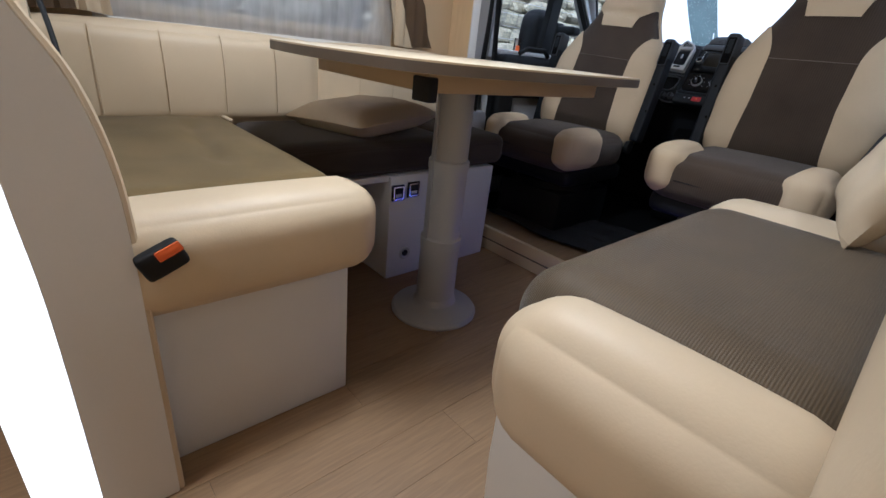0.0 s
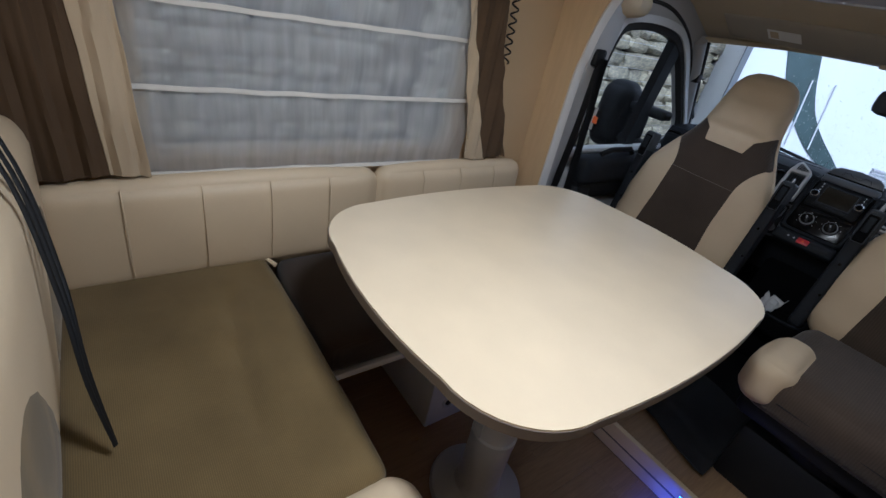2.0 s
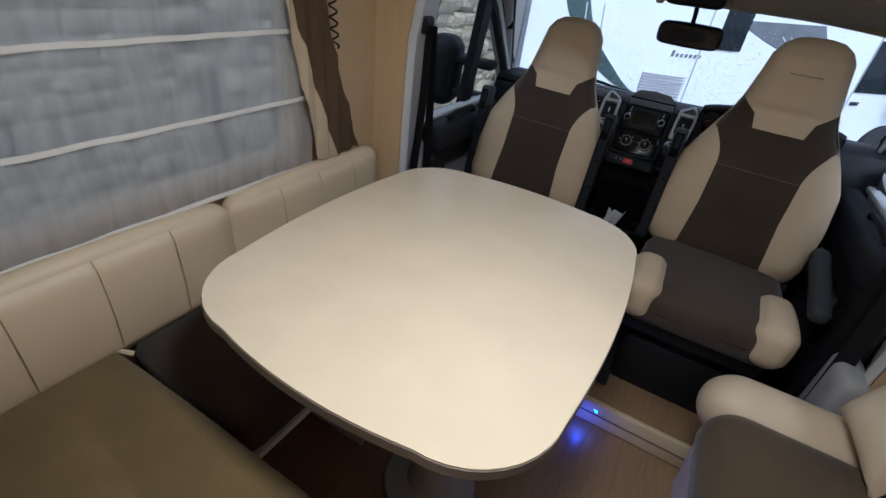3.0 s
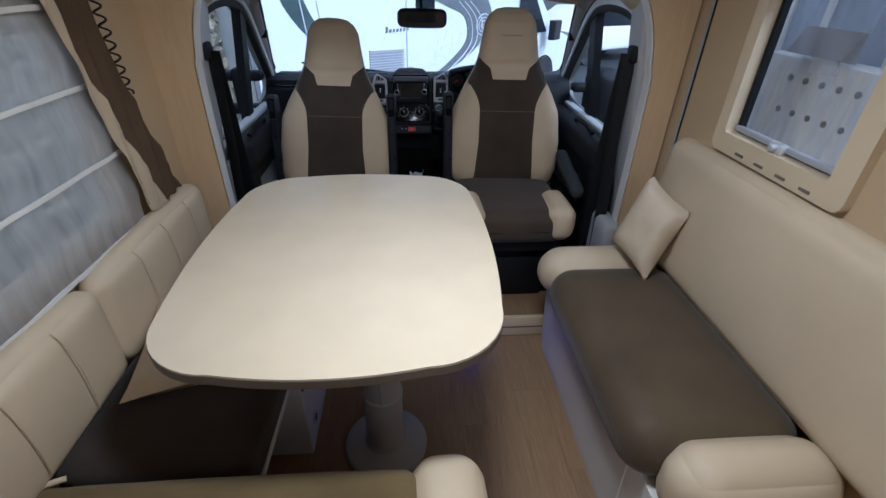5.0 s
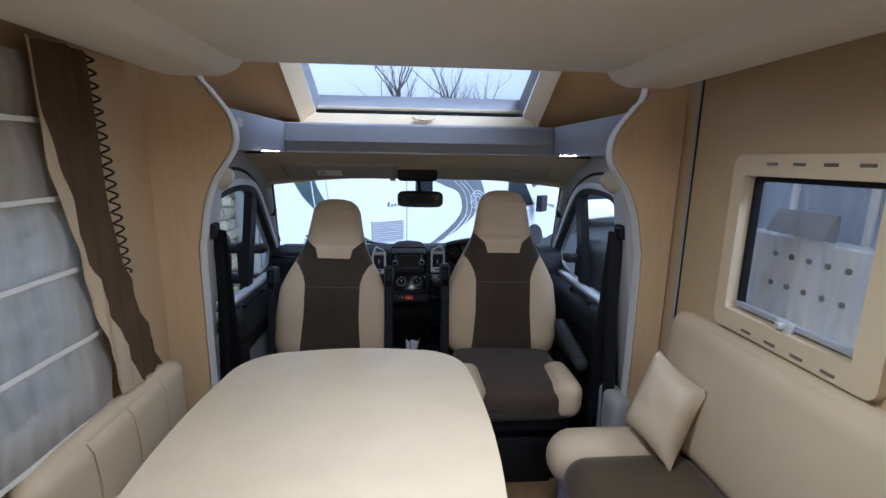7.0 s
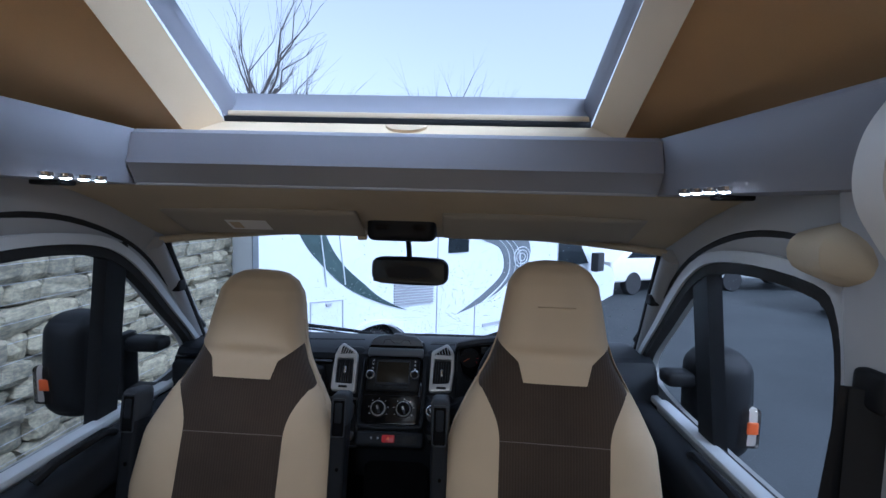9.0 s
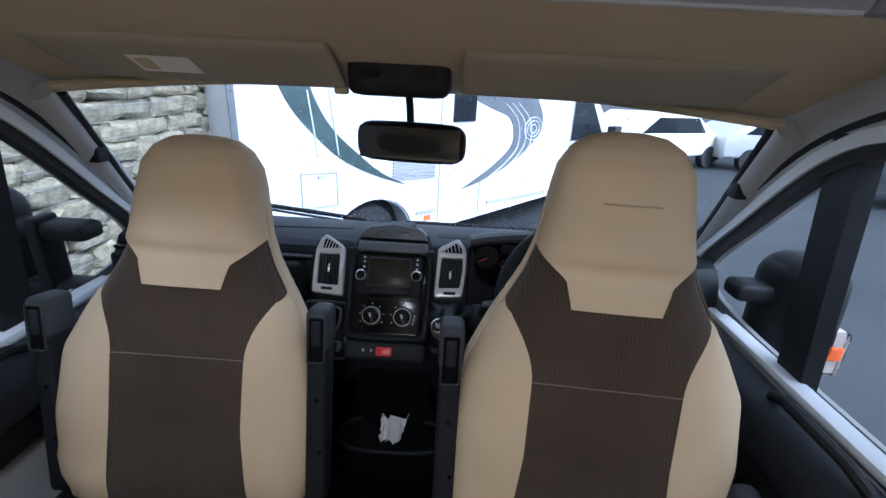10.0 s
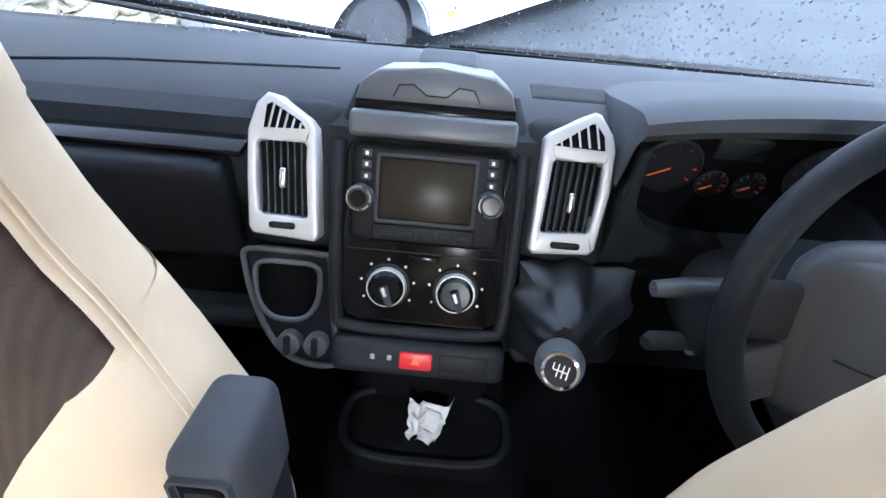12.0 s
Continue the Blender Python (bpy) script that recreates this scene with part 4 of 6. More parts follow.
# ---- cab body ----
setting("headliner", shell([[(x, y, z - 0.03 * (abs(x) / 0.9) ** 3 * k) for x in [-0.92 + 0.0767 * i for i in range(25)]] for y, z, k in ((2.155, 1.578, 0.2), (2.21, 1.568, 0.4), (2.32, 1.540, 0.6), (2.44, 1.499, 0.9), (2.53, 1.466, 1), (2.60, 1.447, 1.2), (2.612, 1.452, 1.2))], 0.012), "headliner", "beige-grey headliner over the windscreen", "ceiling")
for s in (-1, 1):
    vis = thing("sun_visor", (s * 0.38, 2.46, 1.45), "folded grey-beige sun visor", "visor", "sun visors")
    part("visor_hinge", tube([(s * 0.40 - 0.22, 2.50, 1.446), (s * 0.40 + 0.22, 2.50, 1.446)], 0.006, 6), "headliner", vis)
    part("visor_pad", soft(s * 0.40 - 0.29, s * 0.40 + 0.27, 2.34, 2.50, -0.010, 0.010, 0.010, 0.002, 8, Matrix.Translation((0, 2.42, 1.480)) @ pose(0, 0, 0, -27) @ Matrix.Translation((0, -2.42, 0))), "visor", vis)
    if s < 0:
        part("visor_label", box(-0.52, -0.40, -0.03, 0.03, -0.0125, -0.0115, 0, 1, Matrix.Translation((0, 2.42, 1.478)) @ pose(0, 0, 0, -27)), "white", vis, "pale warning label")
        part("visor_clip", soft(-0.16, -0.13, 2.50, 2.52, 1.425, 1.445, 0.006, 0, 4), "headliner", vis)
        part("label_print", box(-0.51, -0.48, -0.02, 0.02, -0.0135, -0.0128, 0, 1, Matrix.Translation((0, 2.42, 1.478)) @ pose(0, 0, 0, -27)), "trim", vis)
cons = thing("overhead_console", (0, 2.5, 1.45), "dark overhead console with map lights", "console")
part("console_body", soft(-0.118, 0.088, 2.43, 2.60, 1.428, 1.510, 0.022, 0, 8), "black", cons)
for x in (-0.07, 0.04):
    part("map_light", soft(x - 0.02, x + 0.02, 2.426, 2.440, 1.462, 1.480, 0.006, 0, 5), "lampglass", cons)
mir = thing("rear_view_mirror", (0.005, 2.54, 1.33), "black rear-view mirror hanging from the windscreen", "mirror")
mm = pose(0.001, 2.535, 1.327, 0, 0, -6)
part("mirror_shell", soft(-0.122, 0.122, -0.012, 0.035, -0.042, 0.042, 0.027, 0.004, 10, mm), "black", mir)
part("mirror_face", soft(-0.114, 0.114, -0.0145, -0.0115, -0.035, 0.035, 0.0014, 0, 6, mm), "dim", mir, "dark mirror glass")
part("mirror_arm", tube([(0.0, 2.55, 1.36), (-0.004, 2.565, 1.40), (-0.01, 2.575, 1.445)], 0.009, 10), "black", mir)

# side doors: pillar trim with a real window opening
lo = [(1.935, 0.885), (1.925, 1.05), (1.905, 1.25), (1.915, 1.36), (1.96, 1.395), (2.12, 1.408), (2.28, 1.395), (2.38, 1.355), (2.48, 1.28), (2.62, 1.15), (2.76, 1.02), (2.80, 0.95), (2.76, 0.90), (2.62, 0.875), (2.40, 0.87), (2.20, 0.87), (2.05, 0.872)]
cy, cz = 2.25, 1.12


def outer_of(p):
    d = Vector((p[0] - cy, p[1] - cz))
    k = min(((3.05 if d.x > 0 else 1.745) - cy) / d.x if abs(d.x) > 1e-6 else 1e9, ((1.60 if d.y > 0 else -0.3) - cz) / d.y if abs(d.y) > 1e-6 else 1e9, (3.70 - cy - 0.8 * cz) / (d.x + 0.8 * d.y) if d.x + 0.8 * d.y > 1e-6 else 1e9)
    return (cy + d.x * k, cz + d.y * k)


def grow(pts, g):
    return [(cy + (y - cy) * (1 + g), cz + (z - cz) * (1 + g * 1.4)) for y, z in pts]


def lean(bm, s):
    for v in bm.verts:
        v.co.x -= s * (v.co.z - 0.93) * 0.12
    return bm


lw = smooth_line(lo + [lo[0]], 3)[:-1]
for s, name in ((-1, "door_1"), (1, "door_2")):
    door = setting(name, lean(ring([outer_of(p) for p in lw], lw, "x", s * 0.875, s * 0.93), s), "pillar", "cab door with light grey trim", "door")
    part("window_trim", lean(ring(grow(lw, 0.10), grow(lw, 0.03), "x", s * 0.860, s * 0.876), s), "doorgrey", door, "pale window surround")
    part("window_seal", lean(ring(grow(lw, 0.032), grow(lw, -0.04), "x", s * 0.868, s * 0.90), s), "rubber", door, "black window seal")
    dp = part("pane", lean(prism(lw, "x", s * 0.895, s * 0.900), s), "clear", door)
    dp.visible_shadow = False
    part("divider", lean(joined(prism([(2.335, 0.86), (2.412, 0.86), (2.400, 1.41), (2.325, 1.41)], "x", s * 0.872, s * 0.912)), s), "black", door, "black window bar")
    part("pillar_seal", tube(smooth_line([(s * 0.86, 1.80, 1.32), (s * 0.835, 1.86, 1.45), (s * 0.82, 2.0, 1.49), (s * 0.82, 2.2, 1.48), (s * 0.83, 2.42, 1.40), (s * 0.845, 2.6, 1.26), (s * 0.86, 2.85, 1.04)], 5), 0.014, 8), "rubber", door, "black door seal")
    part("door_card", soft(s * 0.865 - 0.03, s * 0.865 + 0.03, 1.90, 2.80, 0.22, 0.80, 0.025, 0, 10), "pillar", door, "light grey door panel")
    part("upper_pad", soft(s * 0.815 - 0.06, s * 0.815 + 0.05, 1.93, 2.86, 0.735, 0.872, 0.045, 0, 14), "dash", door, "blue-black padded door top")
    part("pad_underside", soft(s * 0.825 - 0.06, s * 0.825 + 0.04, 1.94, 2.84, 0.66, 0.775, 0.03, 0, 10), "black", door, "black lower edge of the pad")
    part("door_grip", soft(s * 0.82 - 0.045, s * 0.82 + 0.04, 1.93, 2.06, 0.34, 0.74, 0.03, 0, 8), "black", door, "black upright door grip")
    part("door_sill_cap", lean(box(s * 0.868 - 0.025, s * 0.868 + 0.022, 1.92, 2.84, 0.866, 0.892, 0.010), s), "doorgrey", door, "pale window ledge")
    part("door_pocket", soft(s * 0.81 - 0.04, s * 0.81 + 0.05, 1.92, 2.70, 0.24, 0.46, 0.04, 0, 8), "black", door, "black door pocket")
    part("door_lock", joined(*[box(s * 0.872 - 0.01, s * 0.872 + 0.004, 1.865, 1.885, z - 0.012, z + 0.012, 0.004) for z in (1.0, 1.03, 1.06)], box(s * 0.872 - 0.006, s * 0.872 + 0.006, 1.868, 1.882, 0.98, 1.08, 0.003)), "black", door, "black door latch")
    part("door_pull", tube([(s * 0.80, 2.06, 0.88), (s * 0.785, 2.10, 0.905), (s * 0.785, 2.25, 0.905), (s * 0.80, 2.30, 0.88)], 0.012, 8), "black", door)
    bp = setting("pillar_right" if s > 0 else "pillar_left", lean(box(s * 0.86 - 0.03, s * 0.86 + 0.03, 1.742, 1.86, 0.1, 1.60, 0.012, 3), s), "pillar", "light grey door pillar trim", "pillar")
    part("roll_trim", tube([(s * 0.88, 1.76, 1.455), (s * 0.82, 1.80, 1.468), (s * 0.785, 1.86, 1.468), (s * 0.80, 1.96, 1.465)], [0.05, 0.055, 0.055, 0.04], 14), "headliner", bp, "cream corner bolster")
    belt = thing("seat_belt", (s * 0.80, 1.78, 0.1), "black cab seat belt hanging on the door pillar", "seat belt", "cab belts")
    part("belt_guide", soft(s * 0.79 - 0.022, s * 0.79 + 0.018, 1.76, 1.82, 1.24, 1.30, 0.012, 0, 6), "black", belt)
    part("guide_bolt", lathe([(0.014, 0), (0.014, 0.012), (0.01, 0.016)], pose(s * 0.80, 1.79, 1.33, 0, -90 * s), 14), "black", belt)
    part("guide_rail", tube([(s * 0.815, 1.79, 1.30), (s * 0.812, 1.79, 1.40)], 0.004, 6), "pillar", belt)
    part("webbing", tube(smooth_line([(s * 0.775, 1.79, 1.27), (s * 0.775, 1.785, 1.0), (s * 0.785, 1.775, 0.7), (s * 0.79, 1.76, 0.35)], 5), 0.024, 8, 0.12), "black", belt)
    part("webbing", tube(smooth_line([(s * 0.765, 1.80, 1.27), (s * 0.765, 1.83, 0.95), (s * 0.775, 1.86, 0.65), (s * 0.79, 1.86, 0.40)], 5), 0.022, 8, 0.12), "black", belt)
    part("reel_cover", soft(s * 0.80 - 0.03, s * 0.80 + 0.05, 1.66, 1.84, 0.12, 0.60, 0.03, 0, 8), "pillar", belt, "grey reel cover")

# windscreen between the pillars
screen_top = [(-0.80, 2.535, 1.410), (-0.45, 2.60, 1.442), (0.0, 2.625, 1.452), (0.45, 2.60, 1.442), (0.80, 2.535, 1.410)]
screen_low = [(-0.90, 2.86, 0.985), (-0.47, 2.955, 0.985), (0.0, 2.99, 0.985), (0.47, 2.955, 0.985), (0.90, 2.86, 0.985)]
tl, ll = smooth_line(screen_top, 4), smooth_line(screen_low, 4)
scr = setting("window_4", bmesh.new(), "black", "wide windscreen speckled with rain", "window")
sp = part("pane", shell([tl, ll], 0.004), "clear", scr)
sp.visible_shadow = False
for s in (-1, 1):
    a, b = Vector((s * 0.815, 2.50, 1.40)), Vector((s * 0.90, 2.875, 0.95))
    part("pillar_trim", tube([a + (b - a) * (i / 6) + Vector((0, 0, 0.012 * math.sin(i / 6 * math.pi))) for i in range(7)], 0.036, 12, 0.8), "pillar", scr, "light grey pillar trim")
    part("pillar_gasket", tube([Vector((s * 0.79, 2.54, 1.395)) + (Vector((s * 0.868, 2.87, 0.985)) - Vector((s * 0.79, 2.54, 1.395))) * (i / 6) for i in range(7)], 0.011, 8), "rubber", scr, "black gasket")
    part("pillar_clip", soft(s * 0.82 - 0.016, s * 0.82 + 0.016, 2.62, 2.66, 1.22, 1.26, 0.006, 0, 5), "black", scr)
part("top_band", tube([(x, y - 0.012, z - 0.002) for x, y, z in tl], 0.012, 8), "headliner", scr)
rnd = random.Random(4)
db = bmesh.new()
for i in range(2600):
    u, v = rnd.triangular(0.1, 0.95, 0.6), rnd.random() ** 0.5
    k = u * (len(tl) - 1)
    i0 = min(int(k), len(tl) - 2)
    a = Vector(tl[i0]).lerp(Vector(tl[i0 + 1]), k - i0)
    b = Vector(ll[i0]).lerp(Vector(ll[i0 + 1]), k - i0)
    p = a.lerp(b, v)
    r = 0.0008 + 0.0017 * rnd.random() ** 3
    n = Vector((0, 0.75, 0.66))
    t1, t2 = Vector((1, 0, 0)), Vector((0, 0.66, -0.75))
    ring_ = [db.verts.new(p + n * 0.004 + t1 * r * math.cos(q) + t2 * r * 1.3 * math.sin(q)) for q in [math.pi * j / 3 for j in range(6)]]
    tip = db.verts.new(p + n * (0.004 + r * 0.7))
    for j in range(6):
        db.faces.new((ring_[j], ring_[(j + 1) % 6], tip))
# Opaque silver stands in for the bright sky the drops would refract.
tagged(part("raindrops", db, "silver", scr), "", "", "", "stuff")
for a, b in (((-0.72, 2.966, 1.048), (-0.20, 3.012, 0.985)), ((-0.06, 3.014, 0.985), (0.62, 2.975, 0.993))):
    p, q = Vector(a), Vector(b)
    w = part("wiper", tube([p, p.lerp(q, 0.33), p.lerp(q, 0.66), q], [0.005, 0.008, 0.008, 0.006], 8), "black", scr, "black wiper arm")
    part("wiper_blade", tube([p + Vector((0.05, -0.004, -0.014)), p.lerp(q, 0.5) + Vector((0, -0.006, -0.013)), q + Vector((-0.04, -0.004, -0.012))], 0.005, 6), "rubber", w)
part("screen_band", shell([[Vector(b) + (Vector(a) - Vector(b)) * k + Vector((0, -0.004, -0.003)) for k in (-0.02, 0.03)] for a, b in zip(tl, ll)], 0.002), "black", scr, "black band along the screen's foot")
setting("scuttle", box(-1.0, 1.0, 3.06, 3.55, 0.40, 0.68, 0.02), "black", "black scuttle and bonnet edge outside the windscreen", "bonnet")
setting("cab_front", box(-0.98, 0.98, 3.045, 3.09, -0.5, 0.90, 0), "black", "firewall under the dashboard", "wall")

# ---- dashboard ----
dash = thing("dashboard", (0, 2.8, 0.6), "charcoal dashboard with glovebox, vents and centre stack", "dashboard")
dp_ = [(2.72, 0.52), (2.67, 0.60), (2.655, 0.74), (2.665, 0.86), (2.69, 0.955), (2.715, 0.992), (2.76, 1.004), (2.86, 1.002), (2.99, 0.985), (3.04, 0.97), (3.04, 0.52)]
part("upper_shell", prism(dp_, "x", -0.88, 0.88, 0.012, 3), "dash", dash, "charcoal grained moulding")
# Windscreen sheen is put into the pad's lighter slate.
part("top_pad", prism([(2.745, 1.000), (2.77, 1.012), (2.90, 1.010), (2.95, 1.0), (2.95, 0.98), (2.75, 0.98)], "x", -0.84, 0.84, 0.006, 2), "grey_dash", dash, "top pad, slate lightened for windscreen sheen")
part("dash_groove", box(-0.86, -0.285, 2.668, 2.712, 0.966, 0.975, 0.002), "gloss", dash)
part("dash_seam", tube([(-0.84, 2.80, 1.0125), (-0.62, 2.775, 1.0135), (-0.50, 2.80, 1.0125), (-0.20, 2.83, 1.0115)], 0.0022, 6), "black", dash)
part("defrost_vent", soft(0.06, 0.20, 2.79, 2.835, 1.004, 1.0135, 0.004, 0, 6), "black", dash, "dark round-ended speaker grille")
part("glovebox_lid", soft(-0.86, -0.312, 2.643, 2.72, 0.805, 0.962, 0.014, 0.003, 12), "dash", dash, "glovebox lid")
part("lower_shelf", soft(-0.82, -0.30, 2.60, 2.75, 0.70, 0.735, 0.012, 0, 8), "dash", dash)
# Black block before the solid shell stands for the open shelf's shade.
part("shelf_hollow", box(-0.80, -0.31, 2.640, 2.66, 0.735, 0.80, 0.003), "matte_black", dash)
# centre stack on an inclined plane
K = pose(-0.060, 2.605, 0.835, -33.4)


def on(x0, x1, z0, z1, d0, d1, r=0.004, seg=2):
    """A block on the inclined stack: across, up the slope, and depth towards the cabin."""
    return box(x0, x1, -d1, -d0, z0, z1, r, seg, K)


def knob(name, x, z, r, d, mat, parent, d0=0.0):
    return part(name, lathe([(r * 1.0, d0), (r * 0.97, d0 + d * 0.8), (r * 0.85, d0 + d)], K @ pose(x, 0, z, 90), 28), mat, parent)


part("stack_body", prism([(-0.105, -0.075), (0.105, -0.075), (0.117, 0.0), (0.117, 0.20), (0.100, 0.245), (0.0, 0.262), (-0.100, 0.245), (-0.117, 0.20), (-0.117, 0.0)], "y", 0.012, 0.14, 0.012, 3), "dash", dash, "centre stack moulding").data.transform(Matrix.Translation(-ROOT[dash.name]) @ K @ Matrix.Translation(ROOT[dash.name]))
stack = thing("centre_stack", (-0.06, 2.6, 0.83), "gloss black centre stack with radio and heater knobs", "control panel")
part("stack_face", prism(rounded(-0.102, 0.102, -0.048, 0.182, 0.02, 6), "y", -0.008, 0.013, 0.003, 2), "gloss", stack, "piano black face").data.transform(Matrix.Translation(-ROOT[stack.name]) @ K @ Matrix.Translation(ROOT[stack.name]))
# The strip's pale slate holds the sky it would reflect.
part("stack_hood", on(-0.102, 0.100, 0.182, 0.214, -0.03, 0.010, 0.007, 3), "satin", stack, "smooth hood strip, slate lightened for reflected sky")
part("hood_slot", on(-0.098, 0.096, 0.212, 0.227, -0.03, -0.004, 0.002), "gloss", stack)
lid = prism([(-0.098, 0.0), (-0.090, 0.022), (-0.070, 0.036), (0.0, 0.042), (0.068, 0.036), (0.088, 0.022), (0.096, 0.0)], "y", 0.0, 0.12, 0.004, 2)
lid.transform(K @ Matrix.Translation((0, 0.004, 0.225)) @ pose(0, 0, 0, 14))
part("hood_top", lid, "satin", stack, "slate storage lid")
part("lid_seam", tube([K @ (Matrix.Translation((0, 0.004, 0.225)) @ pose(0, 0, 0, 14)) @ Vector((x, 0.0 - 0.0006, z)) for x, z in ((-0.052, 0.006), (-0.045, 0.020), (-0.028, 0.022), (-0.012, 0.010), (0.012, 0.010), (0.026, 0.022), (0.044, 0.020), (0.052, 0.006))], 0.0009, 5), "black", stack)
part("phone_mount", soft(-0.095, -0.010, 2.845, 2.90, 1.008, 1.024, 0.008, 0, 6), "grey_dash", dash, "small raised grey cover")
radio = part("radio", on(-0.094, 0.090, 0.058, 0.174, 0.008, 0.014, 0.008), "black", stack, "radio with a dark screen")
part("screen", on(-0.059, 0.053, 0.087, 0.160, 0.0135, 0.0155, 0.002), "screen", radio, "unlit display")
part("disc_slot", on(-0.066, 0.060, 0.060, 0.080, 0.013, 0.018, 0.003), "black", radio)
part("screen_rim", ring(rounded(-0.064, 0.058, 0.082, 0.165, 0.004, 3), rounded(-0.060, 0.054, 0.086, 0.161, 0.002, 3), "y", -0.0165, -0.012), "grey_dash", radio).data.transform(Matrix.Translation(-ROOT[stack.name]) @ K @ Matrix.Translation(ROOT[stack.name]))
part("face_seam", on(-0.098, 0.096, 0.0445, 0.0458, 0.007, 0.0086, 0), "black", stack)
for x, kz in ((-0.081, 0.110), (0.075, 0.114)):
    k = part("radio_knob", lathe([(0.0170, 0.012), (0.0165, 0.028), (0.0125, 0.033)], K @ pose(x, 0, kz, 90), 26), "grey_dash", radio)
    part("knob_ring", lathe([(0.0150, 0.029), (0.0148, 0.0315), (0.0128, 0.0325), (0.0128, 0.028)], K @ pose(x, 0, kz, 90), 26), "chrome", radio)
    part("knob_face", lathe([(0.0105, 0.030), (0.010, 0.0342)], K @ pose(x, 0, kz, 90), 22), "gloss", radio)
for x in (-0.076, 0.074):
    for z in (0.136, 0.150, 0.163):
        part("button", on(x - 0.006, x + 0.006, z - 0.005, z + 0.005, 0.0135, 0.0165, 0.002), "grey_dash", radio)
        part("button_mark", on(x - 0.0018, x + 0.0018, z - 0.0022, z + 0.0022, 0.0163, 0.0171, 0), "white", radio)
for i in range(5):
    part("preset", on(-0.056 + i * 0.024, -0.038 + i * 0.024, 0.066, 0.074, 0.0175, 0.0192, 0.001), "black", radio)
for x in (-0.0435, 0.0435):
    part("heater_dial", lathe([(0.029, 0.007), (0.029, 0.011), (0.025, 0.012)], K @ pose(x, 0, 0.0, 90), 32), "black", stack)
    part("heater_ring", lathe([(0.0252, 0.011), (0.0245, 0.022), (0.0238, 0.0235), (0.0228, 0.0235), (0.0224, 0.011)], K @ pose(x, 0, 0.0, 90), 32), "silver", stack, "silver ring")
    part("heater_knob", lathe([(0.0222, 0.012), (0.0215, 0.026), (0.018, 0.029)], K @ pose(x, 0, 0.0, 90), 28), "gloss", stack)
    part("heater_grip", prism([(-0.0055, 0.006), (0.0055, 0.006), (0.0035, -0.020), (-0.0035, -0.020)], "y", -0.038, -0.028, 0.002, 2), "grey_dash", stack).data.transform(Matrix.Translation(-ROOT[stack.name]) @ K @ pose(x, 0, 0, 0, -22) @ Matrix.Translation(ROOT[stack.name]))
    part("heater_pointer", box(-0.0022, 0.0022, -0.0405, -0.0375, -0.006, 0.006, 0.001, 1, K @ pose(x, 0, 0, 0, -22)), "silver", stack, "bright pointer")
    for i in range(7):
        a = radians(-120 + 40 * i)
        part("dial_mark", box(-0.0014, 0.0014, -0.0092, -0.0082, -0.0014, 0.0014, 0, 1, K @ pose(x + 0.034 * math.sin(a), 0, 0.034 * math.cos(a))), "white", stack)
part("mode_slider", on(-0.02, 0.02, 0.034, 0.042, 0.007, 0.010, 0.001), "gloss", stack)
lower = part("switch_panel", soft(-0.112, 0.116, -0.018, 0.03, -0.122, -0.070, 0.012, 0, 8, K), "dash", stack, "switch strip")
part("stack_frame", tube([K @ Vector((x, -0.006, z)) for x, z in smooth_line([(-0.112, 0.175), (-0.112, 0.02), (-0.108, -0.040), (-0.094, -0.058), (0.0, -0.061), (0.094, -0.056), (0.106, -0.040), (0.110, 0.02), (0.110, 0.175)], 5)], 0.0085, 10), "dash", stack, "rounded charcoal surround")
part("hazard_button", on(-0.021, 0.022, -0.108, -0.084, 0.016, 0.0215, 0.003), "red", lower, "red hazard button")
part("hazard_mark", loft([[K @ Vector((0.007 * math.sin(a) + 0.0005, -0.0217 - d, -0.096 + 0.007 * math.cos(a))) for a in (0, 2.094, 4.189)] for d in (0, 0.0006)]), "orange", lower)
for x in (-0.056, -0.034):
    part("small_button", on(x - 0.003, x + 0.003, -0.098, -0.091, 0.016, 0.0195, 0.001), "greige", lower)
part("blank_switch", on(0.030, 0.095, -0.108, -0.084, 0.016, 0.0195, 0.002), "black", lower)

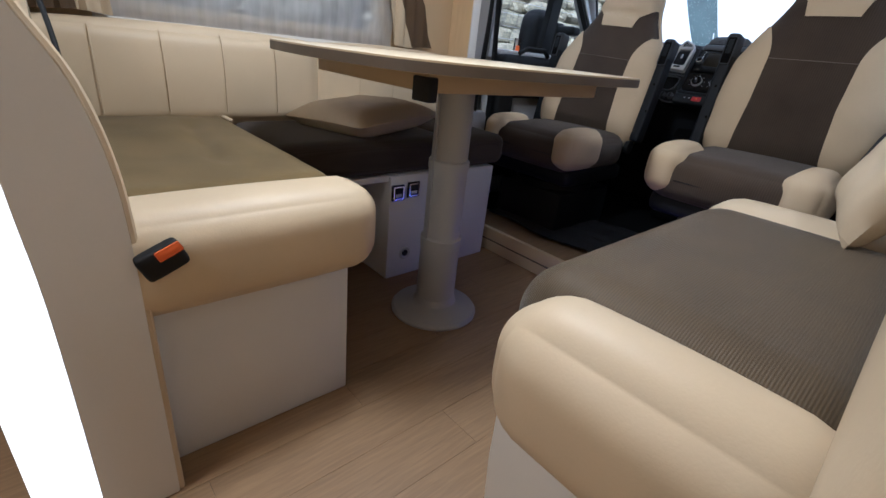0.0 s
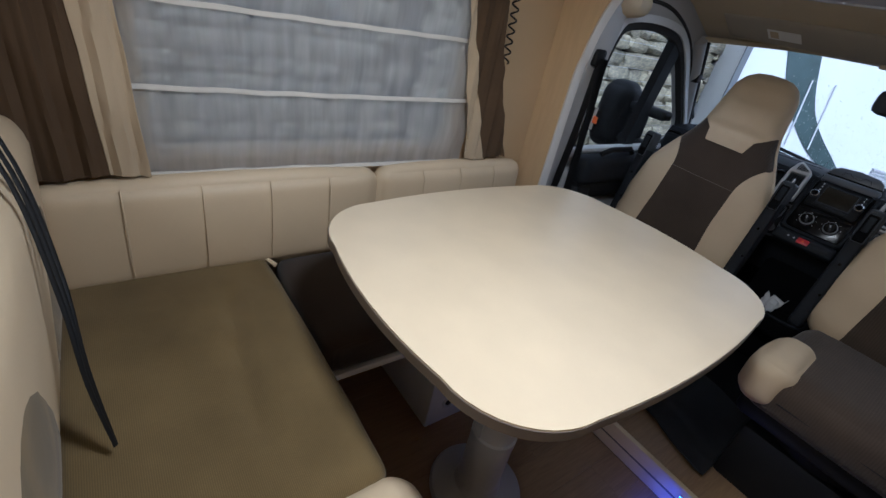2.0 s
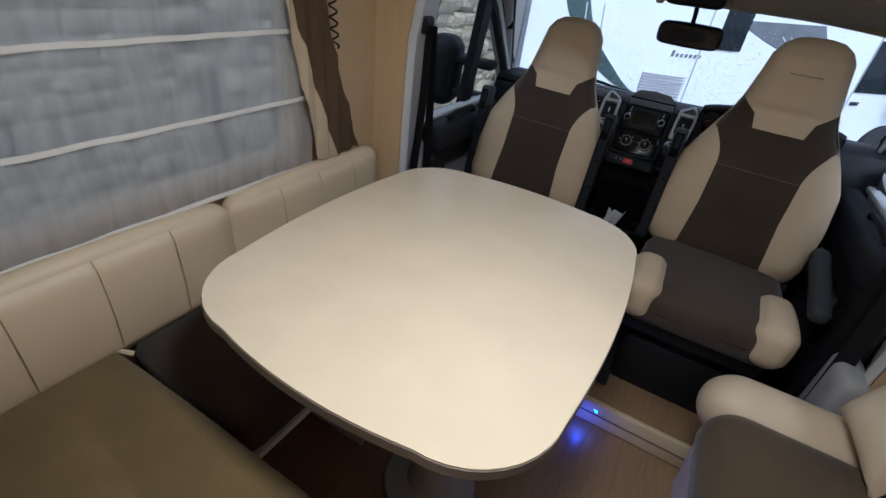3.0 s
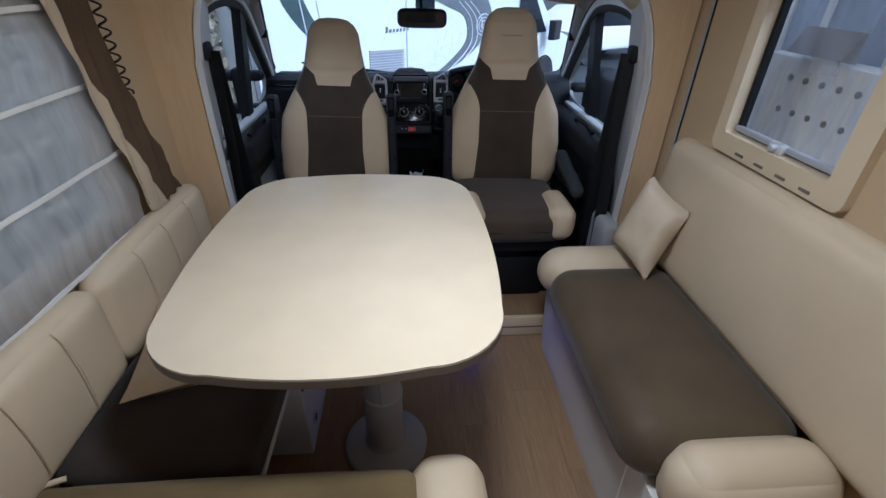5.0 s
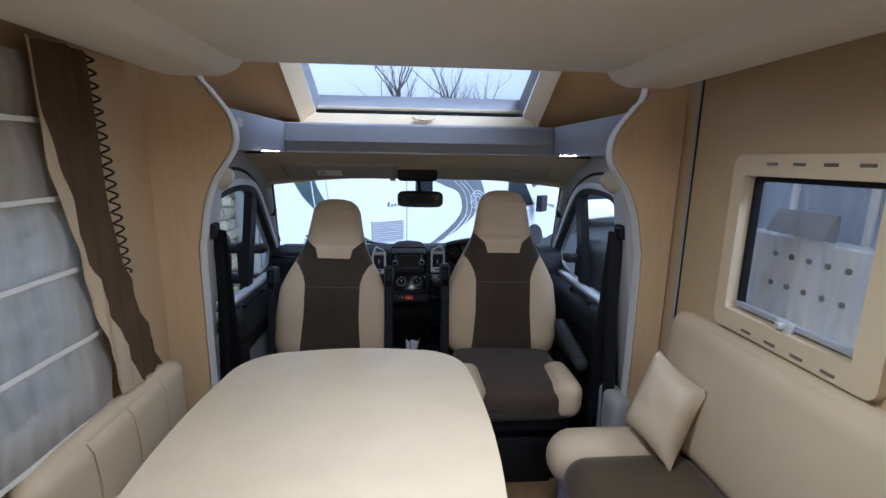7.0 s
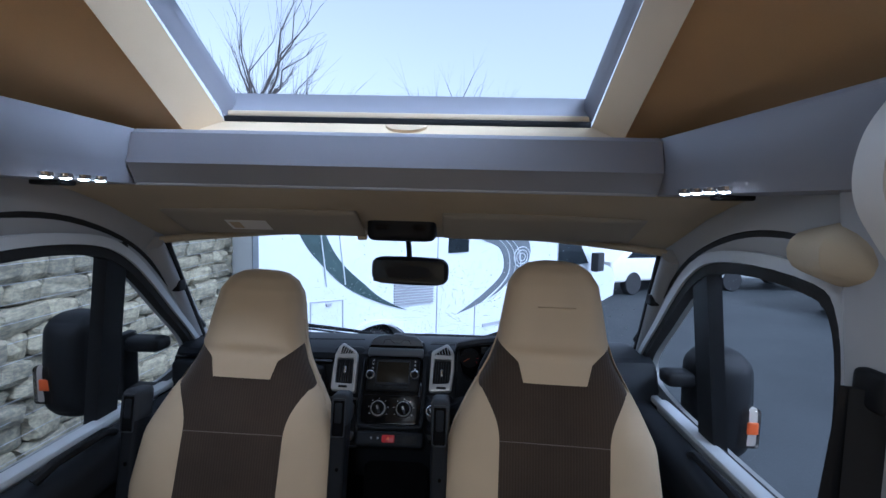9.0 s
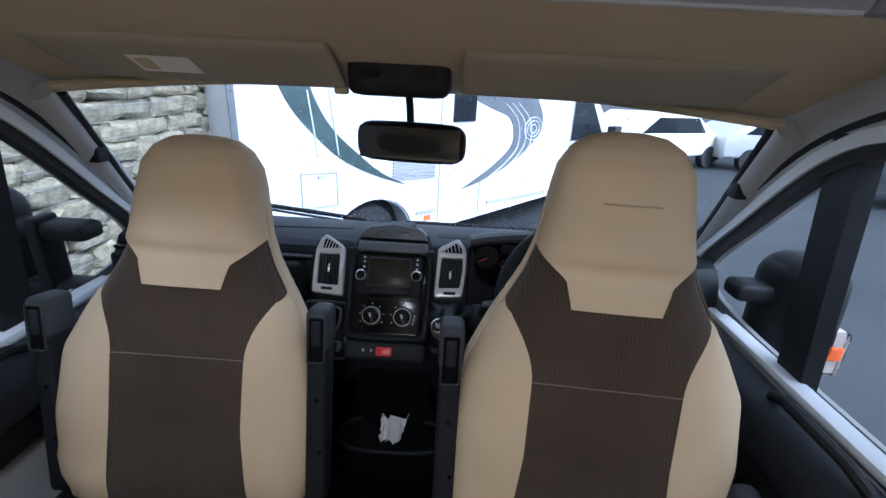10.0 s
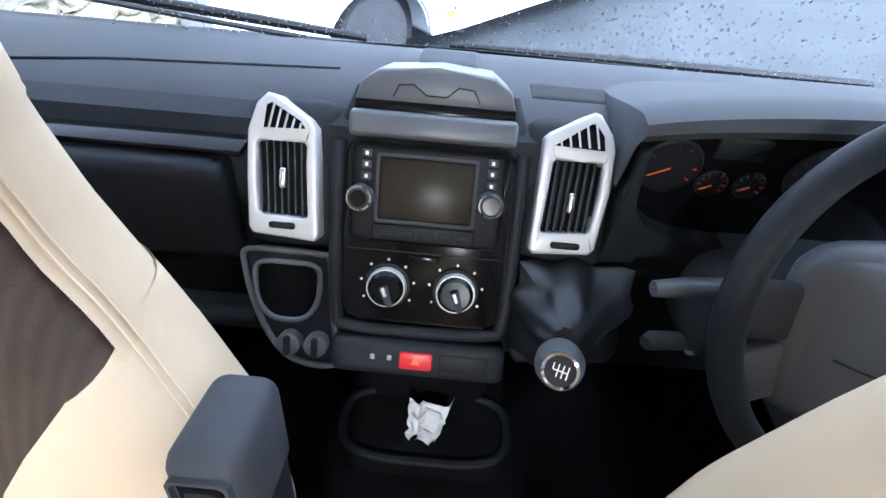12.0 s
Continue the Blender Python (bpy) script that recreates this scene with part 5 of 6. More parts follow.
for s in (-1, 1):
    v = thing("air_vent", (-0.235 if s < 0 else 0.108, 2.68, 0.94), "silver-framed tall air vent with black slats", "air vent", "dash vents")
    if s < 0:
        out = [(-0.217, 0.062), (-0.212, 0.055), (-0.136, 0.050), (-0.131, 0.056), (-0.135, 0.150), (-0.138, 0.186), (-0.146, 0.196), (-0.187, 0.221), (-0.194, 0.222), (-0.207, 0.210), (-0.218, 0.178), (-0.219, 0.120)]
        inn = [(-0.205, 0.083), (-0.202, 0.080), (-0.149, 0.078), (-0.145, 0.081), (-0.147, 0.140), (-0.148, 0.164), (-0.151, 0.168), (-0.180, 0.168), (-0.190, 0.168), (-0.203, 0.168), (-0.207, 0.163), (-0.207, 0.120)]
        tri_, ribs = [(-0.198, 0.182), (-0.149, 0.184), (-0.154, 0.192), (-0.188, 0.211), (-0.194, 0.208)], -1
    else:
        out = [(0.127, 0.066), (0.132, 0.060), (0.199, 0.064), (0.206, 0.071), (0.214, 0.140), (0.213, 0.190), (0.208, 0.206), (0.191, 0.228), (0.184, 0.230), (0.139, 0.206), (0.131, 0.198), (0.129, 0.130)]
        inn = [(0.138, 0.090), (0.141, 0.087), (0.193, 0.090), (0.197, 0.094), (0.202, 0.140), (0.202, 0.168), (0.199, 0.174), (0.180, 0.174), (0.170, 0.174), (0.147, 0.174), (0.143, 0.170), (0.140, 0.130)]
        tri_, ribs = [(0.142, 0.190), (0.200, 0.188), (0.197, 0.204), (0.186, 0.217), (0.181, 0.217)], 1
    a, b = inn[0][0], inn[3][0] + (0.004 if s > 0 else 0.0)
    w = b - a
    place = Matrix.Translation(-ROOT[v.name]) @ K @ Matrix.Translation(ROOT[v.name])
    fr_ = ring(out, inn, "y", -0.020, 0.03)
    bmesh.ops.bevel(fr_, geom=[e for e in fr_.edges if all(abs(q.co.y + 0.020) < 1e-5 for q in e.verts)], offset=0.0035, segments=3, affect="EDGES", profile=0.5)
    part("vent_frame", fr_, "silver", v, "satin silver frame").data.transform(place)
    part("vent_body", on(a - 0.008, b + 0.008, 0.066, 0.190, -0.05, -0.010, 0.006), "matte_black", v, "dark duct")
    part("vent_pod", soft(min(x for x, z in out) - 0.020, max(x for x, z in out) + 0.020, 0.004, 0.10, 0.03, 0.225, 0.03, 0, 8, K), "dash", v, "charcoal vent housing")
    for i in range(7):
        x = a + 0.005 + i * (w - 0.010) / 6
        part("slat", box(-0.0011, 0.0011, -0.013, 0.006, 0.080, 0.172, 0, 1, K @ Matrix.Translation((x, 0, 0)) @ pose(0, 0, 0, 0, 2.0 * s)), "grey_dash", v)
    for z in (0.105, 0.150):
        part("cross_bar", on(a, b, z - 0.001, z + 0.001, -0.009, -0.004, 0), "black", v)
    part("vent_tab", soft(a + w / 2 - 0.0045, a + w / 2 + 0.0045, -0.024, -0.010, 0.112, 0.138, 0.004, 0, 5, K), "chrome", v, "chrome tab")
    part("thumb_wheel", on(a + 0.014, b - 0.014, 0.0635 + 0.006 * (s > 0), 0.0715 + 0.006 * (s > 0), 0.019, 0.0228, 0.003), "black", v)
    # Raised black triangle stands in for the shade between the ribs.
    part("demist_opening", prism(tri_, "y", -0.0212, -0.0190), "matte_black", v, "raised black corner for the shade of the slots").data.transform(place)
    for i in range(5):
        u = (i + 0.7) / 5.4
        x = tri_[0][0] + (tri_[1][0] - tri_[0][0]) * u
        h = (0.027 * (1 - u) if s < 0 else 0.029 * u) + 0.005
        part("demist_rib", box(-0.0011, 0.0011, -0.0225, -0.0185, 0.0, h, 0, 1, K @ Matrix.Translation((x, 0, tri_[0][1])) @ pose(0, 0, 0, 0, -14 * s)), "silver", v)

cup = thing("cup_holder", (-0.23, 2.6, 0.8), "dark dash cup holder with a raised rim and two sockets", "cup holder")
o = smooth_line([(-0.232, 0.020), (-0.225, 0.030), (-0.180, 0.032), (-0.128, 0.030), (-0.119, 0.022), (-0.115, -0.040), (-0.105, -0.100), (-0.110, -0.120), (-0.145, -0.122), (-0.178, -0.108), (-0.205, -0.070), (-0.224, -0.020), (-0.232, 0.020)], 3)[:-1]
pb = part("holder_plate", prism(o, "y", 0.0, 0.05, 0.004, 2), "dash", cup)
pb.data.transform(Matrix.Translation(-ROOT[cup.name]) @ K @ Matrix.Translation(ROOT[cup.name]))
part("plate_edge", tube([K @ Vector((x, -0.002, z)) for x, z in o + o[:1]], 0.0042, 8), "satin", cup, "slate plate edge")
hr = [(-0.1725 + 0.042 * math.copysign(abs(math.cos(t)) ** (0.45 if math.sin(t) > 0 else 0.75), math.cos(t)), -0.008 + (0.026 if math.sin(t) > 0 else 0.052) * math.copysign(abs(math.sin(t)) ** (0.45 if math.sin(t) > 0 else 0.9), math.sin(t))) for t in [2 * math.pi * i / 40 for i in range(40)]]
part("holder_rim", tube([K @ Vector((x, -0.006, z)) for x, z in hr + hr[:1]], 0.0036, 8), "satin", cup, "slate rim")
# Black cap on the solid plate stands in for the hollow's shade.
part("holder_hollow", loft([[K @ Vector((-0.1725 + (x + 0.1725) * k, -0.003 + (1 - k) * 0.02, -0.014 + (z + 0.014) * k)) for x, z in hr] for k in (0.97, 0.8)]), "matte_black", cup, "matte black patch for the shade of a hollow")
for x in (-0.168, -0.132):
    part("power_socket", lathe([(0.0155, 0), (0.0155, 0.016), (0.012, 0.018)], K @ pose(x, 0, -0.090, 90), 20), "satin", cup, "grey socket cap")
    part("socket_tab", box(-0.004, 0.004, -0.024, -0.016, -0.013, 0.013, 0.002, 1, K @ pose(x, 0, -0.090)), "dash", cup)

tray = part("lower_tray", soft(-0.21, 0.12, 2.53, 2.78, 0.32, 0.41, 0.03, 0, 8), "matte_black", dash, "black lower cup tray")
part("tray_stem", soft(-0.17, 0.07, 2.66, 2.80, 0.10, 0.62, 0.03, 0, 6), "matte_black", dash, "black console foot")
part("tray_rim", tube([(-0.045 + 0.160 * math.copysign(abs(math.cos(t)) ** 0.6, math.cos(t)), 2.605 + 0.070 * math.copysign(abs(math.sin(t)) ** 0.6, math.sin(t)), 0.412) for t in [2 * math.pi * i / 36 for i in range(37)]], 0.008, 8), "dash", tray)
pap = thing("tissue", (-0.05, 2.62, 0.46), "crumpled white tissue in the lower tray", "tissue")
part("tissue_sheet", shell([[(-0.078 + j * 0.0065 + 0.006 * noise.noise((i * 0.7, j * 0.7, 9)) + 0.003 * i * (j > 5), 2.572 + i * 0.006 + 0.010 * math.sin(j * 0.8) * (j / 9), 0.416 + i * 0.0055 + 0.022 * noise.noise((i * 0.55, j * 0.5, 2)) + 0.012 * math.cos(j * 1.3)) for j in range(10)] for i in range(10)], 0.001), "paper", pap, "", False)

gear = thing("gear_lever", (0.11, 2.56, 0.84), "gear lever with a black gaiter and silver-topped knob", "gear lever")
rings = []
for i in range(13):
    u = i / 12
    c = (K @ Vector((0.190, -0.004, -0.015))).lerp(Vector((0.108, 2.520, 0.868)), u)
    q = (1 - u) ** 0.75
    ring_ = []
    for j in range(48):
        t = 2 * math.pi * j / 48
        fold = 1 + (0.30 * abs(math.sin(2.5 * t + 0.6)) ** 1.6 - 0.20) * math.sin(math.pi * min(1, u * 1.15 + 0.05)) + 0.06 * math.sin(9 * t + 4 * u)
        sq = 1 / max(abs(math.cos(t)), abs(math.sin(t))) ** (0.8 * q)
        ring_.append(c + (K.to_3x3() @ Vector((math.cos(t) * (0.060 * q + 0.015), -0.010 * math.sin(3 * t + 5 * u) * q, math.sin(t) * (0.052 * q + 0.015)))) * sq * fold)
    rings.append(ring_)
part("gaiter", loft(rings), "leather", gear, "creased black gaiter")
pl_ = prism([(0.116, 0.020), (0.130, 0.044), (0.262, 0.046), (0.270, 0.034), (0.238, -0.075), (0.222, -0.092), (0.132, -0.096), (0.122, -0.080)], "y", 0.004, 0.06, 0.006, 3)
pl_.transform(K)
part("gear_plinth", pl_, "dash", gear, "charcoal gaiter frame")
mk = look((0.090, 2.470, 0.893), (0.0, 2.20, 1.18)) @ Matrix.Diagonal((0.80, 0.80, 1.0, 1.0))
part("knob", lathe([(0.014, 0.07), (0.022, 0.055), (0.031, 0.032), (0.032, 0.018), (0.0285, 0.002), (0.0235, -0.010)], mk, 30), "satin", gear)
part("knob_ring", lathe([(0.0225, -0.009), (0.0225, -0.0145), (0.019, -0.0155), (0.019, -0.009)], mk, 28), "chrome", gear, "silver ring")
part("knob_cap", lathe([(0.0195, -0.010), (0.019, -0.0142)], mk, 24), "black", gear)
for x in (-0.009, -0.003, 0.003, 0.009):
    part("shift_line", box(x - 0.0007, x + 0.0007, -0.008 if x < 0.008 else 0.0, 0.008, -0.0150, -0.0140, 0, 1, mk), "white", gear)
part("shift_line", box(-0.009, 0.009, -0.0007, 0.0007, -0.0151, -0.0140, 0, 1, mk), "white", gear)

# instrument cluster and steering wheel
clu = thing("instrument_cluster", (0.38, 2.75, 0.95), "unlit instrument cluster under a charcoal hood", "instruments")
hood_rows = []
for y0, z0, rise, dy in ((2.660, 1.026, 0.046, 0.02), (2.634, 1.034, 0.047, 0.03), (2.628, 1.044, 0.048, 0.03), (2.636, 1.053, 0.050, 0.028), (2.665, 1.054, 0.050, 0.02), (2.72, 1.040, 0.044, 0.01), (2.80, 1.016, 0.034, 0.0), (2.88, 0.998, 0.022, 0.0), (2.94, 0.985, 0.012, 0.0)):
    arcs = [math.sin(math.pi * (0.03 + 0.94 * i / 32)) ** 0.55 for i in range(33)]
    row = [Vector((0.160 + 0.532 * i / 32, y0 + dy * (1 - q), z0 + rise * (q - 0.15))) for i, q in enumerate(arcs)]
    edge_l, edge_r = row[0], row[-1]
    hood_rows.append([Vector((edge_l.x - 0.005, edge_l.y + 0.012, 0.975)), Vector((edge_l.x - 0.004, edge_l.y + 0.004, edge_l.z - 0.012))] + row + [Vector((edge_r.x + 0.004, edge_r.y + 0.004, edge_r.z - 0.012)), Vector((edge_r.x + 0.005, edge_r.y + 0.012, 0.975))])
part("hood", loft(hood_rows, False, False), "grey_dash", clu, "smooth slate hood")
cheek = smooth_line([(0.170, 1.035), (0.175, 0.985), (0.182, 0.958), (0.190, 0.945), (0.245, 0.918), (0.40, 0.910), (0.56, 0.918), (0.635, 0.955), (0.668, 1.035)], 4)
part("dial_surround", prism(cheek + [(0.69, 1.035), (0.69, 0.80), (0.163, 0.80), (0.163, 1.03)], "y", 2.645, 2.70, 0.003, 2), "dash", clu, "charcoal dial surround")
part("dial_glass", prism([(0.168, 0.88), (0.168, 1.036)] + [(0.140 + 0.54 * i / 32, 1.030 + 0.040 * math.sin(math.pi * i / 32) ** 0.6) for i in range(3, 31)] + [(0.672, 1.036), (0.672, 0.88)], "y", 2.672, 2.70), "gloss", clu, "dark dial glass")
for x, z, r in ((0.208, 1.004, 0.035), (0.262, 0.986, 0.018), (0.304, 0.988, 0.018), (0.372, 1.008, 0.036)):
    part("dial", lathe([(r, 0), (r, 0.003), (r * 0.92, 0.004), (r * 0.9, 0.002)], pose(x, 2.673, z, 90), 28), "black", clu)
    for i in range(9):
        a = radians(-120 + 30 * i)
        part("dial_tick", box(-0.0007, 0.0007, -0.001, 0.001, -0.0022, 0.0022, 0, 1, pose(x, 2.669, z) @ pose(r * 0.78 * math.sin(a), 0, r * 0.78 * math.cos(a), 0, math.degrees(a))), "red" if i > 6 else "grey_dash", clu)
    part("needle", box(-0.0006, 0.0006, -0.001, 0.001, 0, r * 0.7, 0, 1, pose(x, 2.6675, z, 0, -118)), "orange", clu, "orange needle")
part("display", box(0.246, 0.302, 2.667, 2.674, 1.020, 1.048, 0.002), "dim", clu, "grey display")
sw = thing("steering_wheel", (0.415, 2.52, 0.93), "dark grey three-spoke steering wheel", "steering wheel")
W = pose(0.432, 2.505, 0.960, 62)
part("rim", tube([W @ Vector((0.195 * math.cos(t), 0.195 * math.sin(t), 0)) for t in [2 * math.pi * i / 56 for i in range(57)]], 0.0160, 14), "dash", sw, "grained charcoal rim")
# Pad coloured paler than the rim to hold the side window's light.
part("hub", soft(-0.128, 0.128, -0.110, 0.068, -0.050, 0.010, 0.045, 0.010, 14, W), "satin", sw, "airbag pad, slate lightened for window light")
part("hub_seam", tube([W @ Vector((x, y, 0.0185)) for x, y in ((-0.105, -0.03), (-0.06, -0.045), (0.0, -0.05), (0.06, -0.045), (0.105, -0.03))], 0.0012, 5), "black", sw)
for a in (205, -25, 180, 0):
    part("spoke", soft(0.06, 0.19, -0.030, 0.030, -0.026, -0.006, 0.009, 0, 6, W @ pose(0, 0, 0, 0, 0, a)), "satin" if a in (205, -25) else "grey_dash", sw)
part("column_cover", soft(0.275, 0.56, 2.55, 2.74, 0.78, 0.915, 0.04, 0, 10), "grey_dash", sw, "slate column shroud")
for z, w in ((0.905, 0.16), (0.80, 0.13)):
    st = part("stalk", tube([(0.36, 2.60, z), (0.31, 2.585, z + 0.002), (0.30, 2.582, z + 0.004), (0.24, 2.575, z + 0.006), (0.36 - w, 2.57, z + 0.006)], [0.007, 0.008, 0.012, 0.013, 0.009], 12), "satin", sw, "control stalk")
    part("stalk_ring", tube([(0.30, 2.576, z + 0.004), (0.288, 2.576, z + 0.004)], 0.0142, 12), "silver", st)

# ---- cab seats turned to face the living space ----


def cab_seat(x, y, base, tilt, arms, label, turn=0.0, lean_=0.0):
    seat = thing("cab_seat", (x, y, 0.10), label, "seat", "cab seats")
    T = Matrix.Translation((x, y, base)) @ pose(0, 0, 0, 0, 0, turn)
    B = T @ Matrix.Translation((0, 0, 0.60)) @ pose(0, 0, 0, -tilt, lean_) @ Matrix.Translation((0, 0, -0.60))
    keys = [(0.56, 0.205, 0.065, 0.02), (0.60, 0.254, 0.080, 0.00), (0.66, 0.272, 0.088, -0.005), (0.80, 0.276, 0.088, 0.0), (0.94, 0.258, 0.082, 0.012), (1.02, 0.222, 0.078, 0.022), (1.08, 0.190, 0.074, 0.03), (1.14, 0.158, 0.070, 0.036), (1.20, 0.138, 0.066, 0.040), (1.28, 0.124, 0.062, 0.046), (1.34, 0.114, 0.056, 0.056), (1.375, 0.092, 0.046, 0.066), (1.395, 0.062, 0.032, 0.076), (1.402, 0.025, 0.014, 0.082)]
    zs = [k[0] for k in keys]

    def at(z):
        return [float(np.interp(z, zs, [k[i] for k in keys])) for i in (1, 2, 3)]

    def surf(a, z, grow_=0.0):
        w, d, yc = at(z)
        deep = float(np.interp(z, [0.60, 0.72, 1.30, 1.40], [0.0, 0.022, 0.020, 0.0]))
        d, yc = d + deep, yc + deep
        c, s_ = math.cos(a), math.sin(a)
        px = math.copysign(abs(c) ** 0.62, c) * (w + grow_)
        py = math.copysign(abs(s_) ** 0.72, s_) * (d + grow_)
        u = px / w
        # side bolsters stand forward of the middle
        fwd = 0.030 * max(0.0, abs(u) - 0.35) * (1 if s_ > 0 else 0) * float(np.interp(z, [0.6, 0.7, 0.95, 1.1], [0.3, 1, 1, 0]))
        crease = -0.010 * math.exp(-((z - 1.165) / 0.016) ** 2) * max(0, s_)
        return B @ Vector((px, yc + 0.085 - py - fwd - crease, z))
    zz = [0.56 + (1.402 - 0.56) * i / 60 for i in range(61)]
    zz[-4:] = [1.380, 1.390, 1.397, 1.402]
    full = [2 * math.pi * j / 56 for j in range(56)]
    part("backrest", loft([[surf(a, z) for a in full] for z in zz]), "brown", seat, "brown ribbed backrest")

    def angle(xw, z):
        w = at(z)[0]
        return math.acos(max(-1, min(1, (min(xw / w, 1.0)) ** (1 / 0.62))))
    # cream side bolsters
    for s_ in (1, -1):
        rows = []
        for i in range(27):
            z = 0.575 + 0.510 * i / 26
            v = (z - 0.575) / 0.510
            xin = 0.152 - 0.019 * min(1.0, v / 0.45) + 0.062 * max(0, (v - 0.74) / 0.26) ** 2.0 + 0.05 * max(0, (0.10 - v) / 0.10) ** 2
            a0 = angle(xin, z)
            puck = max(0.0, (0.30 - v) / 0.30)
            row = [surf(a0 + (-0.9 - a0) * j / 14, z, (0.006 + 0.012 * puck * (0.6 + noise.noise((j * 0.55 + 3 * s_, z * 26 + j * 0.5, x * 5)))) if 0 < j else 0.002) for j in range(15)]
            rows.append([Vector(p) for p in row] if s_ > 0 else [B @ Vector((-(B.inverted() @ p).x, (B.inverted() @ p).y, (B.inverted() @ p).z)) for p in row])
        part("bolster", loft(rows, False, False), "cream_cloth", seat, "cream side bolster")
    # cream head cover, a trapezium below and all round above
    rows = []
    for i in range(45):
        z = 1.098 + (1.402 - 1.098) * i / 44
        v = (z - 1.098)
        hw = 0.076 + 0.25 * v + max(0.0, v - 0.05) / 0.055 * (at(z)[0] - 0.090)
        a0 = angle(hw, z) if v < 0.105 else -1.2 * min(1.0, (v - 0.105) / 0.02)
        rows.append([surf(a0 + (math.pi - 2 * a0) * j / 30, z, 0.006) for j in range(31)])
    part("head_cover", loft(rows, False, False), "cream_cloth", seat, "cream head cover")
    part("chest_seam", tube([surf(0.9 + 1.34 * i / 12, 0.955, 0.001) for i in range(13)], 0.0012, 6), "edge", seat, "stitched seam")
    part("side_skirt", loft([[surf(a, z, 0.0045) for a in [math.pi * (0.955 + 1.09 * j / 20) for j in range(21)]] for z in zz[3:50]], False, False), "cream_cloth", seat, "cream back cover")
    for a0 in (0.02, math.pi - 0.02):
        for da in (0.0, 0.045):
            part("piping", tube([surf(a0 + (da if a0 < 1 else -da), 0.60 + 0.66 * i / 30, 0.0062) for i in range(31)], 0.0010, 6), "cream_cloth", seat, "stitched cover seam")
    if base == 0.0:
        mark = [surf(1.36 + 0.40 * i / 8, 1.288, 0.0065) for i in range(9)]
        part("emblem", tube(mark, 0.0045, 8, 0.35), "cream_cloth", seat, "faint embossed bar")
    # seat cushion
    part("seat_cushion", soft(x - 0.245, x + 0.245, y - 0.41, y + 0.07, base + 0.455, base + 0.615, 0.055, 0.012, 16), "brown", seat, "brown ribbed seat cushion")
    for s_ in (1, -1):
        part("seat_bolster", soft(x + s_ * 0.205 - 0.062, x + s_ * 0.205 + 0.062, y - 0.425, y - 0.17, base + 0.475, base + 0.640, 0.050, 0.01, 12), "cream_cloth", seat, "cream seat corner")
    part("front_seam", tube([(x - 0.15 + 0.025 * i, y - 0.4195, base + 0.53) for i in range(13)], 0.002, 6), "black", seat)
    part("seat_pan", soft(x - 0.24, x + 0.24, y - 0.37, y + 0.10, base + 0.39, base + 0.47, 0.03, 0, 8), "black", seat, "black seat pan")
    part("swivel_plate", lathe([(0.19, base + 0.33), (0.19, base + 0.37), (0.15, base + 0.395)], pose(x, y - 0.12, 0), 28), "black", seat, "swivel plate")
    part("pedestal", box(x - 0.19, x + 0.19, y - 0.32, y + 0.12, 0.10, base + 0.34, 0.02), "black", seat, "black seat pedestal")
    part("recline_knob", lathe([(0.03, 0), (0.03, 0.02), (0.02, 0.025)], pose(x + 0.25, y + 0.06, base + 0.56, 0, 90), 20), "black", seat)
    for ax, up, dz in arms:
        if up:
            A = Matrix.Translation(ax) @ pose(0, 0, 0, -dz) @ Matrix.Diagonal((0.84, 0.84, 1.0, 1.0))
            arm = part("armrest", soft(-0.026, 0.026, -0.038, 0.042, -0.46, -0.02, 0.012, 0, 10, A), "dash", seat, "folded-up charcoal armrest")
            part("arm_cap", soft(-0.029, 0.029, -0.043, 0.047, -0.092, 0.0, 0.016, 0, 8, A), "grey_dash", arm, "rounded end cap")
            # Black block on the arm's face stands in for a shaded recess.
            part("arm_recess", box(-0.019, 0.019, -0.0450, -0.035, -0.112, -0.016, 0.004, 1, A), "matte_black", arm, "matte black patch for the shade of a hollow")
            part("arm_latch", soft(-0.012, 0.012, -0.0475, -0.040, -0.078, -0.024, 0.004, 0, 5, A), "dash", arm, "release latch on the black patch")
            part("recess_edge", ring([(x * 1.12, -0.064 + (z + 0.064) * 1.06) for x, z in rounded(-0.020, 0.020, -0.113, -0.015, 0.006, 4)], rounded(-0.020, 0.020, -0.113, -0.015, 0.006, 4), "y", -0.0465, -0.040), "grey_dash", arm).data.transform(Matrix.Translation(-ROOT[seat.name]) @ A @ Matrix.Translation(ROOT[seat.name]))
            for q in (-0.013, 0.013):
                part("arm_screw", lathe([(0.004, 0), (0.004, 0.003), (0.003, 0.003)], A @ pose(q, -0.0385, -0.115, 90), 10), "gloss", arm)
            for q, h in ((0.004, -0.20), (0.014, -0.32)):
                part("arm_screw", lathe([(0.005, 0), (0.005, 0.003), (0.003, 0.003)], A @ pose(q, -0.0385, h, 90), 10), "gloss", arm)
        else:
            part("armrest", soft(x + ax - 0.03, x + ax + 0.03, y - 0.30, y + 0.05, base + 0.70, base + 0.76, 0.025, 0, 8, Matrix.Translation((0, y, base + 0.7)) @ pose(0, 0, 0, 14) @ Matrix.Translation((0, -y, -base - 0.7))), "grey_dash", seat, "lowered slate armrest")
    return seat


